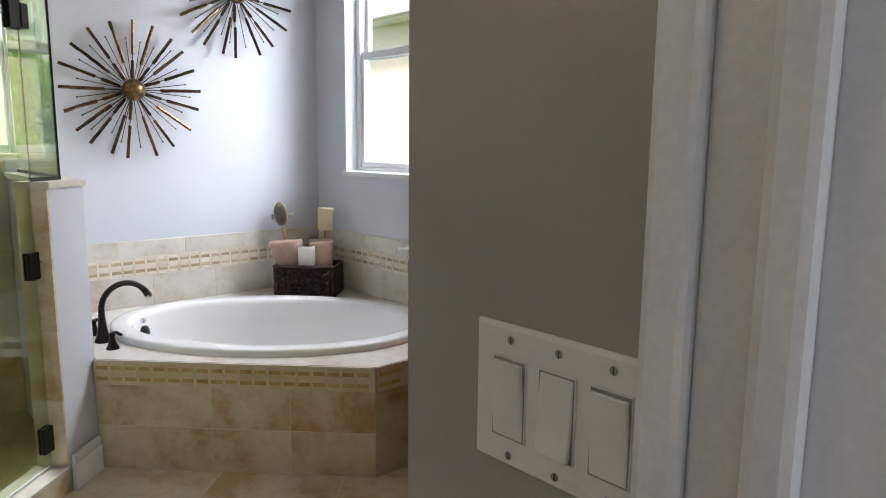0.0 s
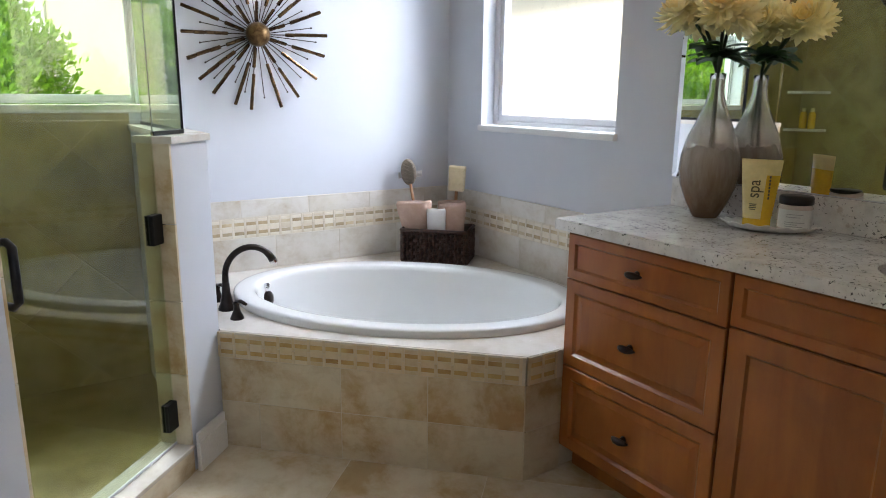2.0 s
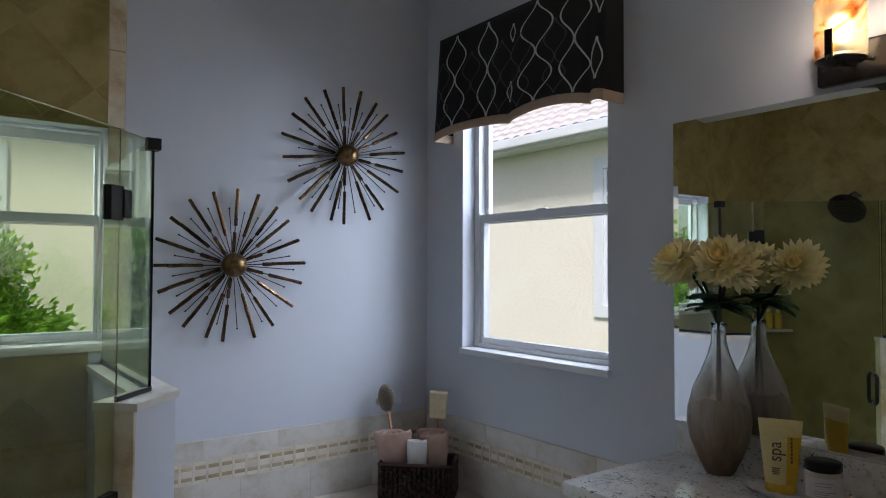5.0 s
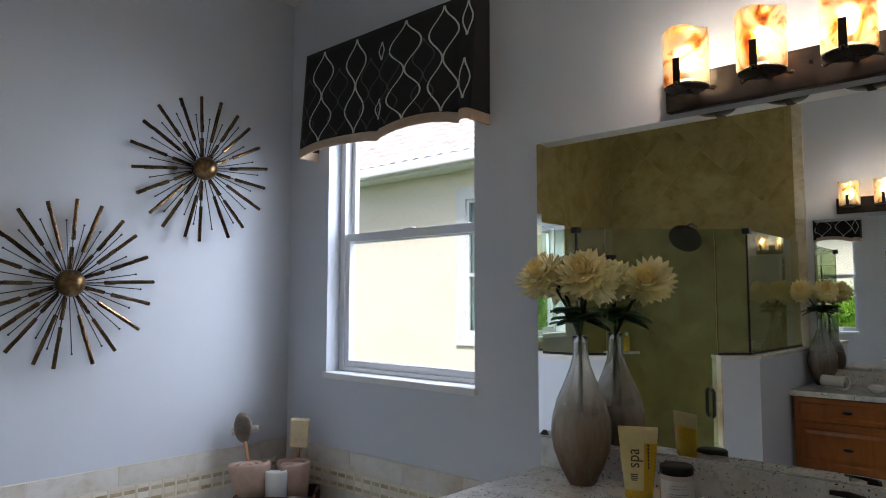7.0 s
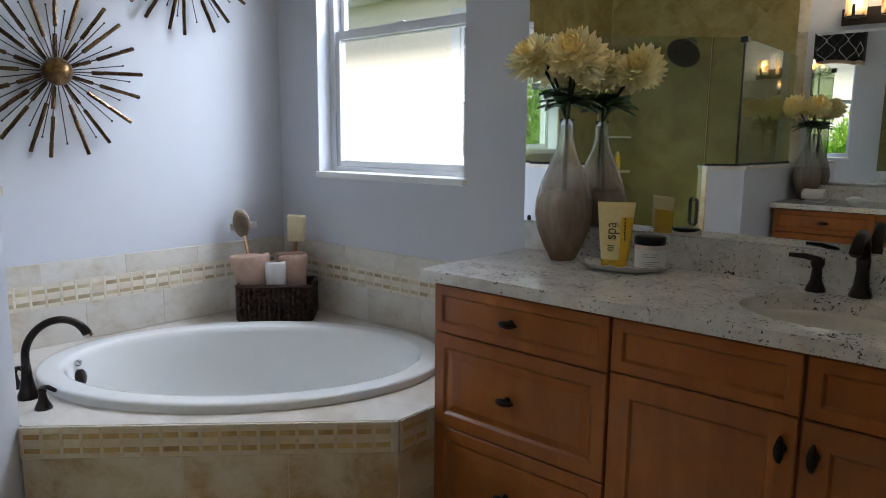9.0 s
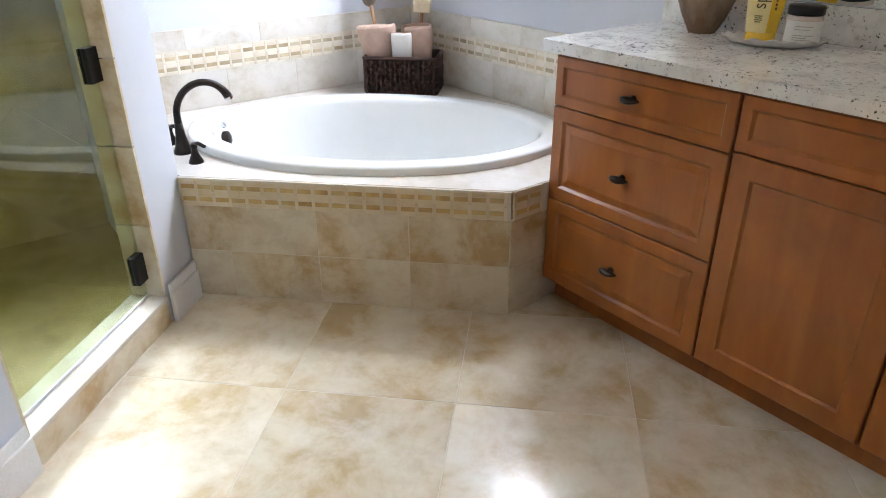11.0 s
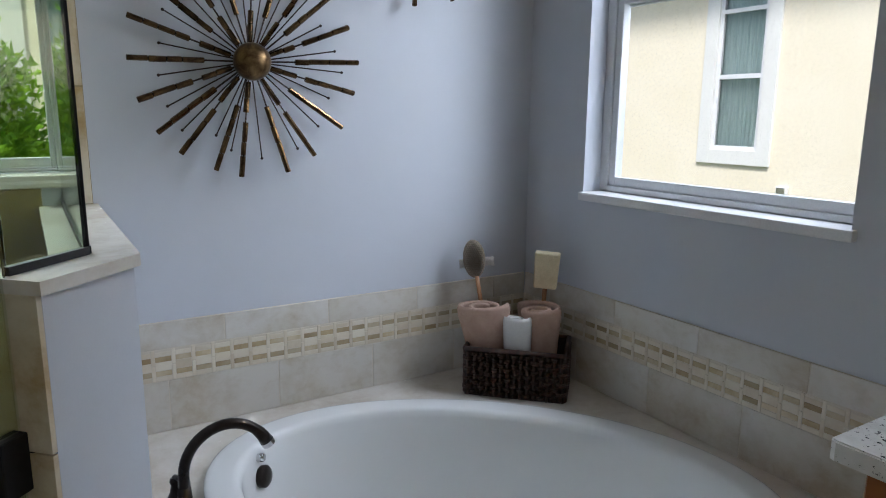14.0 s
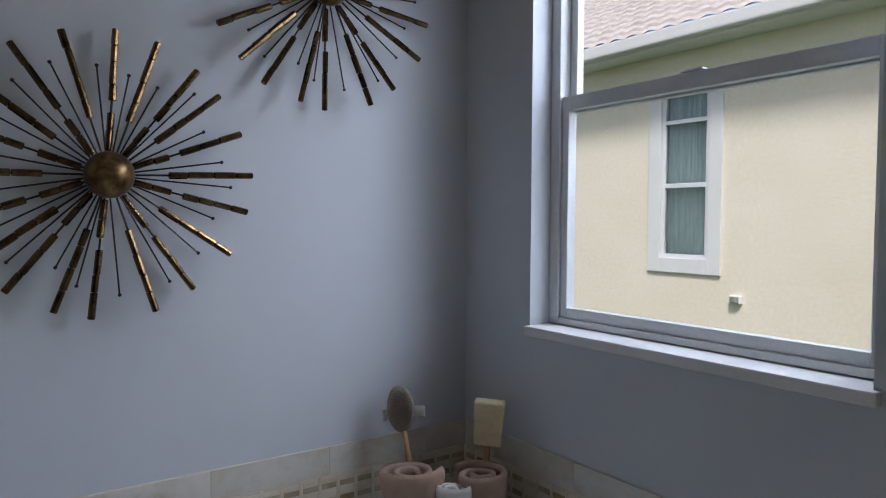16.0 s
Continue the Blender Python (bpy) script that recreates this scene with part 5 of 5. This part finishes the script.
    tagged(part("leaves", lv, LEAF, t, "dark green leaves", True), "dark green leaves", kind="stuff")
    t.matrix_world = home
    return t


VM2 = pose(1.655, SOUTH + 0.125, CT, 0, 0, 180)
copy_thing(vs, VM2)
for at_, turn_, seed_ in (((-0.064, -0.122, 0.655), (42, -26, 0), 3), ((0.088, -0.130, 0.655), (46, 10, 0), 8),
                          ((-0.045, -0.050, 0.640), (-50, -8, 0), 15), ((0.092, -0.062, 0.640), (-48, 14, 0), 21)):
    copy_thing(flower(at_, pose(0, 0, 0, *turn_), seed_, VM), VM2)

tr = thing("soap_dish_tray", (0, 0, 0), "scalloped pearl dish holding toiletries", "tray")
bm = bmesh.new()
prof = [(0.55, 0.000), (0.60, 0.003), (0.86, 0.008), (1.0, 0.020), (1.02, 0.023), (0.99, 0.024), (0.86, 0.013), (0.55, 0.007), (0.02, 0.007)]
rings = []
for r, z in prof:
    ring = []
    for i in range(96):
        a = 2 * math.pi * i / 96
        sc = 1 + (0.035 * math.cos(a * 16) if r > 0.8 else 0)
        ring.append(bm.verts.new((0.132 * r * sc * math.cos(a), 0.068 * r * sc * math.sin(a), z + (0.003 * math.cos(a * 16) if r > 0.9 else 0))))
    rings.append(ring)
for a, b in zip(rings, rings[1:]):
    for i in range(96):
        bm.faces.new((a[i], a[(i + 1) % 96], b[(i + 1) % 96], b[i]))
bm.faces.new(rings[0][::-1])
bm.faces.new(rings[-1])
part("dish", bm, DISH, tr, smooth=True)
tr.matrix_world = pose(2.005, -0.170, CT, 0, 0, 28)


def flat_text(body, size, parent, mat, m, name="print"):
    cu = bpy.data.curves.new(name, 'FONT')
    cu.body, cu.size, cu.extrude, cu.align_x, cu.align_y = body, size, 0.0002, 'CENTER', 'CENTER'
    ob = new(name, cu)
    dg = bpy.context.evaluated_depsgraph_get()
    me = bpy.data.meshes.new_from_object(ob.evaluated_get(dg))
    bpy.data.objects.remove(ob)
    me.materials.clear()
    me.materials.append(mat)
    o = new(name, me)
    o.parent = parent
    o.matrix_basis = m
    return o


def squeeze_tube(m, label):
    """A flat-topped squeeze tube: gold gel behind a cream printed front."""
    t = thing("lotion_tube", (0, 0, 0), label, "tube", "toiletries on the dish")

    def skin(n0, n1, grow):
        bm = bmesh.new()
        rows = []
        for z, wx, wy in ((0.024, 0.031, 0.0190), (0.05, 0.033, 0.0185), (0.10, 0.037, 0.0145), (0.15, 0.041, 0.008), (0.182, 0.0435, 0.0024), (0.194, 0.0440, 0.0018)):
            rows.append([bm.verts.new(((wx + grow) * math.cos(2 * math.pi * i / 40), (wy + grow) * math.sin(2 * math.pi * i / 40), z)) for i in range(n0, n1)])
        return bm, rows

    bm, rows = skin(0, 40, 0.0)
    for a, b in zip(rows, rows[1:]):
        for i in range(40):
            bm.faces.new((a[i], a[(i + 1) % 40], b[(i + 1) % 40], b[i]))
    bm.faces.new(rows[0][::-1])
    bm.faces.new(rows[-1])
    part("body", bm, TUBE_C, t, "pale translucent tube", True)
    bm, rows = skin(32, 60, 0.0003)
    for a, b in zip(rows[:4], rows[1:4]):
        for i in range(27):
            bm.faces.new((a[i], a[i + 1], b[i + 1], b[i]))
    part("gel", bm, TUBE_Y, t, "amber gel showing through the tube", True)
    bm, rows = skin(20, 33, 0.0006)
    for a, b in zip(rows, rows[1:]):
        for i in range(12):
            bm.faces.new((a[i], a[i + 1], b[i + 1], b[i]))
    part("front_label", bm, TUBE_C, t, "cream printed front", True)
    part("cap", lathe([(0.0285, 0), (0.0305, 0.003), (0.0305, 0.021), (0.028, 0.024)], 24, None, (0, 0, 0), (1, 0.6)), TUBE_Y, t, "matching screw cap", True)
    bm = bmesh.new()
    for k, w in enumerate((0.012, 0.016, 0.014, 0.016)):
        box(bm, -0.010 - w / 2, -0.010 + w / 2, -0.0190 + 0.0003 * k, -0.0178 + 0.0003 * k, 0.050 + k * 0.005, 0.0525 + k * 0.005)
    part("small_print", bm, INK, t)
    bm = bmesh.new()
    for k in range(7):
        box(bm, 0.0195, 0.0230, -0.0146, -0.0108, 0.082 + k * 0.010, 0.089 + k * 0.010, 0, pose(0, 0, 0, 0, 0, 0))
    part("side_print", bm, INK, t)
    flat_text("spa", 0.040, t, INK, pose(-0.011, -0.0160, 0.110, 82, 0, 0) @ pose(0, 0, 0, 0, 0, 90))
    t.matrix_world = m


squeeze_tube(pose(1.966, -0.176, CT + 0.0075, 0, 0, 27) @ Matrix.Diagonal((1.28, 1.0, 1.04, 1.0)), "gold and cream spa lotion tube standing on the dish")

jar = thing("cream_jar", (0, 0, 0), "white-labelled cosmetic jar with a black lid", "jar", "toiletries on the dish")
part("glass", lathe([(0.040, 0), (0.0455, 0.003), (0.0465, 0.010), (0.0465, 0.070), (0.043, 0.076), (0.041, 0.079)], 40), JARBODY, jar, smooth=True)
bm = bmesh.new()
rows = [[bm.verts.new((0.0469 * math.sin(radians(a)), -0.0469 * math.cos(radians(a)), z)) for a in range(-100, 101, 8)] for z in (0.012, 0.066)]
for i in range(25):
    bm.faces.new((rows[0][i], rows[0][i + 1], rows[1][i + 1], rows[1][i]))
part("label", bm, LABEL, jar, "white paper label", True)
part("lid", lathe([(0.0445, 0.079), (0.0465, 0.081), (0.0465, 0.099), (0.044, 0.103)], 40), BLACK, jar, "glossy black screw lid", True)
bm = bmesh.new()
for z, a0, a1 in ((0.053, -58, 0), (0.045, -60, -10), (0.030, -62, 6), (0.024, -62, -16), (0.018, -62, 0)):
    pts = [(0.0471 * math.sin(radians(a)), -0.0471 * math.cos(radians(a)), z) for a in range(a0, a1, 6)]
    sweep(pts, 0.0010, 6, bm)
part("label_print", bm, INK_G, jar, "grey lines of small print")
jar.matrix_world = pose(2.064, -0.142, CT + 0.0075, 0, 0, 60)

# second vanity: folded towel, vase, soap bowl
rt = rolled_towel("rolled_towel", "rolled white hand towel lying on the counter", TOWEL_W, pose(1.70, SOUTH + 0.33, CT + 0.05, 0, 90, 20), 0.09, 0.16, 0.0)
bw = thing("soap_bowl", (2.02, SOUTH + 0.40, CT), "small glass soap bowl on the second counter", "bowl")
part("bowl", lathe([(0.02, 0), (0.05, 0.02), (0.055, 0.045), (0.051, 0.045), (0.045, 0.022), (0.01, 0.008)], 28, None, (2.02, SOUTH + 0.40, CT), cap=False), DISH, bw, smooth=True)
part("soap", lathe([(0.02, 0.03), (0.035, 0.038), (0.035, 0.05), (0.02, 0.056)], 20, None, (2.02, SOUTH + 0.40, CT)), TOWEL_W, bw, "pale bar of soap", True)

# ---- outside ----
def neighbour(name, m, wide, x_win, w_win, z_win, h_win, label, eave=3.35):
    """A stuccoed house wall seen from its garden side; local x along the wall, -y towards us."""
    h = thing(name, (0, 0, 0), label, "house")
    bm = bmesh.new()
    x0, x1 = x_win, x_win + w_win
    for b in ((0, x0, -0.6, eave), (x1, wide, -0.6, eave), (x0, x1, -0.6, z_win), (x0, x1, z_win + h_win, eave)):
        box(bm, b[0], b[1], 0, 0.25, b[2], b[3])
    part("wall", bm, PEEL, h, "pale yellow textured stucco wall")
    bm = bmesh.new()
    t = 0.16
    for b in ((x0 - t, x0, z_win - t, z_win + h_win + t), (x1, x1 + t, z_win - t, z_win + h_win + t), (x0, x1, z_win - t, z_win), (x0, x1, z_win + h_win, z_win + h_win + t)):
        box(bm, b[0], b[1], -0.03, 0.04, b[2], b[3], 0.004)
    part("window_surround", bm, SOFFIT, h, "raised white window surround")
    bm = bmesh.new()
    q = 0.045
    for b in ((x0, x0 + q, z_win, z_win + h_win), (x1 - q, x1, z_win, z_win + h_win), (x0 + q, x1 - q, z_win, z_win + q), (x0 + q, x1 - q, z_win + h_win - q, z_win + h_win), (x0 + q, x1 - q, z_win + h_win * 0.42, z_win + h_win * 0.42 + 0.05), (x0 + q, x1 - q, z_win + h_win * 0.80, z_win + h_win * 0.80 + 0.045)):
        box(bm, b[0], b[1], 0.0, 0.04, b[2], b[3], 0.003)
    wf = part("window_frame", bm, VINYL, h)
    part("pane", boxed(x0 + q, x1 - q, 0.018, 0.022, z_win + q, z_win + h_win - q), GLASS, wf)
    bm = bmesh.new()
    n = 40
    ys = [0.09 + 0.018 * math.sin(i * 1.9) for i in range(n + 1)]
    g = [[bm.verts.new((x0 + (x1 - x0) * i / n, ys[i], z)) for i in range(n + 1)] for z in (z_win, z_win + h_win)]
    for i in range(n):
        bm.faces.new((g[0][i], g[0][i + 1], g[1][i + 1], g[1][i]))
    part("curtain", bm, CURTAIN, h, "hanging vertical blind", True)
    part("inner_wall", boxed(x0 - 0.3, x1 + 0.3, 0.26, 0.3, z_win - 0.3, z_win + h_win + 0.3), CURTAIN, h)
    part("soffit", boxed(-0.3, wide + 0.3, -0.32, 0.0, eave - 0.02, eave + 0.02), SOFFIT, h)
    bm = bmesh.new()
    box(bm, -0.3, wide + 0.3, -0.37, -0.32, eave - 0.03, eave + 0.13, 0.004)
    box(bm, -0.3, wide + 0.3, -0.47, -0.37, eave + 0.0, eave + 0.14, 0.02)
    part("gutter", bm, SOFFIT, h, "white eaves gutter")
    bm = bmesh.new()
    cols, rows = int(wide / 0.045), 16
    step = 0.34
    grid = []
    for j in range(rows):
        for k in (0, 1):
            f = j + k * 0.98
            d = -0.47 + f * step * 0.92
            z = eave + 0.085 + f * step * 0.52 + (0.035 if k == 0 else 0.0)
            grid.append([bm.verts.new((-0.3 + (wide + 0.6) * i / cols, d, z + 0.035 * abs(math.sin(math.pi * (wide + 0.6) * i / cols / 0.23)))) for i in range(cols + 1)])
    for a, b in zip(grid, grid[1:]):
        for i in range(cols):
            bm.faces.new((a[i], a[i + 1], b[i + 1], b[i]))
    part("roof", bm, ROOFING, h, "terracotta barrel-tile roof")
    h.matrix_world = m
    return h


neighbour("neighbour_house", pose(-9.0, 5.15, 0), 15.0, 5.86, 0.60, 1.02, 1.85, "pale yellow stucco house with a tile roof next door", 3.30)
neighbour("neighbour_house", pose(-5.0, -9.5, 0, 0, 0, 90), 10.0, 6.75, 1.05, 1.45, 1.10, "pale yellow stucco house wing with a white-framed window", 3.6)
ou = thing("outdoor_outlet", (-2.19, 5.15, 0.63), "small grey covered outdoor outlet box", "outlet")
part("box", boxed(-2.25, -2.13, 5.10, 5.149, 0.59, 0.67, 0.006), SOFFIT, ou)
part("cover", boxed(-2.235, -2.145, 5.085, 5.10, 0.60, 0.66, 0.004), CHROME, ou)


def shrub(name, centre, size, count, seed, label):
    rg = random.Random(seed)
    t = thing(name, (centre[0], centre[1], -0.32), label, "bush")
    bm = bmesh.new()
    for k in range(7):
        a = rg.uniform(0, 6.28)
        sweep([(centre[0], centre[1], -0.34), (centre[0] + 0.2 * math.cos(a), centre[1] + 0.2 * math.sin(a), 0.3), (centre[0] + size[0] * 0.6 * math.cos(a), centre[1] + size[1] * 0.6 * math.sin(a), centre[2])], [0.03, 0.02, 0.008], 6, bm)
    part("trunk", bm, BARK, t)
    verts, faces = [], []
    clumps = []
    for k in range(170):
        d = Vector((rg.gauss(0, 1), rg.gauss(0, 1), rg.gauss(0, 1))).normalized()
        r = rg.uniform(0.55, 1.0)
        clumps.append((Vector(centre) + Vector((d.x * size[0] * r, d.y * size[1] * r, d.z * size[2] * r)), d, rg.uniform(0.09, 0.17)))
    for k in range(count):
        c, d, s = clumps[rg.randrange(len(clumps))]
        p = c + Vector((rg.gauss(0, s * 0.6), rg.gauss(0, s * 0.6), rg.gauss(0, s * 0.6)))
        u = (d + Vector((rg.gauss(0, 0.6), rg.gauss(0, 0.6), rg.gauss(0.3, 0.6)))).normalized()
        w = u.orthogonal().normalized()
        w = Matrix.Rotation(rg.uniform(0, 6.28), 3, u) @ w
        l, h = rg.uniform(0.05, 0.095), rg.uniform(0.014, 0.023)
        n = w.cross(u) * 0.006
        i = len(verts)
        verts += [p, p + u * l * 0.45 + w * h + n, p + u * l, p + u * l * 0.45 - w * h + n]
        faces.append((i, i + 1, i + 2, i + 3))
    me = bpy.data.meshes.new("foliage")
    me.from_pydata([tuple(v) for v in verts], [], faces)
    me.materials.append(BUSH)
    ob = new("foliage", me)
    ob.parent = t
    ob.matrix_parent_inverse = t.matrix_world.inverted()
    tagged(ob, "", "", "", "stuff")
    return t


shrub("garden_bush", (-2.9, -2.33, 0.88), (0.75, 1.02, 1.14), 46000, 11, "dense bright green garden shrub")
# The second shrub is added to block bright sky in the vanity mirror's view.
shrub("garden_bush", (-2.0, -4.55, 0.85), (0.85, 1.05, 1.30), 26000, 31, "added green shrub that keeps bright sky out of the vanity mirror")
shrub("garden_bush", (0.42, 4.25, 0.62), (0.55, 0.45, 0.94), 15000, 23, "leafy green shrub before the house next door")

# ---- many small pieces: mosaics and tiles ----
mosaic(deck, front_m, FLEN, MB0, DECK_STONES)
mosaic(deck, side_m, 0.152, MB0, DECK_STONES)
mosaic(sur_w, west_m, 1.477, 0.603, WALL_STONES)
mosaic(sur_n, north_m, 1.50, 0.603, WALL_STONES)

# floor tiles laid on the diagonal
TS = 0.49
GJ = 0.0014
for i in range(-8, 10):
    for j in range(-2, 14):
        u0, v0 = -0.01 + i * TS, 1.607 - 3 * TS + j * TS
        quad = [(u0 + a * TS + ga, v0 + b * TS + gb) for a, b, ga, gb in ((0, 0, GJ, GJ), (1, 0, -GJ, GJ), (1, 1, -GJ, -GJ), (0, 1, GJ, -GJ))]
        poly = [((u + v) * S2, (u - v) * S2) for u, v in quad]
        poly = clip_poly(poly, (0.0, 5.44, SOUTH, 0.0))
        if len(poly) < 3 or area_of(poly) < 0.002:
            continue
        if all(x - y < FRONT - 0.02 and x < 1.55 for x, y in poly):
            continue
        part("tile", slab(poly, lambda x, y, d: (x, y, -0.004 + d), 0.004, 0.001), FLOORTILE, FLOOR)

# shower wall tiles, set as diamonds
sw = thing("shower_tiles_west", (0, -2.5, 0), "brown travertine shower wall tiles set diagonally", "wall tile", kind="structure")
ss = thing("shower_tiles_south", (0.7, SOUTH, 0), "brown travertine shower wall tiles set diagonally", "wall tile", kind="structure")
SGROUT = surface("shower_grout", (0.34, 0.27, 0.14), (0.40, 0.32, 0.18), 0.9, scale=8, fine=300, per_object=False)
part("mortar_bed", boxed(0.0, 0.0088, SOUTH + 0.0088, SY0, 0, H), SGROUT, sw)
part("mortar_bed", boxed(0.0, 0.0088, SY1, -1.487, CAPZ, H), SGROUT, sw)
part("mortar_bed", boxed(0.0, 0.0088, SY0, -1.609, 0, SZ0 - 0.03), SGROUT, sw)
part("mortar_bed", boxed(0.0, 0.0088, SY0, SY1, SZ1, H), SGROUT, sw)
part("mortar_bed", boxed(0.0088, 1.50, SOUTH, SOUTH + 0.0088, 0, H), SGROUT, ss)
for k in range(6):
    part("edge_tile", boxed(0.0, 0.0125, SY1 + 0.0015, -1.4885, CAPZ + 0.001 + k * 0.309, CAPZ + k * 0.309 + 0.306, 0.003), TILE, sw)
DT = 0.33
EDGE = finish("edge_tile", boxed(0.0015, 0.0725, -0.0125, 0.0, 0.0015, 0.3265, 0.004), TILE)
for k in range(6):
    piece("edge_tile", EDGE, ss).matrix_basis = pose(1.484 + 0.0725, SOUTH + 0.0, CAPZ + k * 0.309, 0, 0, 180) @ Matrix.Diagonal((1, 1, 0.94, 1))


def diamonds(parent, rects, to3d, extent, shift):
    for i in range(-14, 15):
        for j in range(-14, 15):
            p0, q0 = shift[0] + i * DT, shift[1] + j * DT
            quad = [(p0 + 0.0015, q0 + 0.0015), (p0 + DT - 0.0015, q0 + 0.0015), (p0 + DT - 0.0015, q0 + DT - 0.0015), (p0 + 0.0015, q0 + DT - 0.0015)]
            poly = [((p - q) * S2, (p + q) * S2) for p, q in quad]
            for r in rects:
                c = clip_poly(poly, r)
                if len(c) >= 3 and area_of(c) > 0.0008:
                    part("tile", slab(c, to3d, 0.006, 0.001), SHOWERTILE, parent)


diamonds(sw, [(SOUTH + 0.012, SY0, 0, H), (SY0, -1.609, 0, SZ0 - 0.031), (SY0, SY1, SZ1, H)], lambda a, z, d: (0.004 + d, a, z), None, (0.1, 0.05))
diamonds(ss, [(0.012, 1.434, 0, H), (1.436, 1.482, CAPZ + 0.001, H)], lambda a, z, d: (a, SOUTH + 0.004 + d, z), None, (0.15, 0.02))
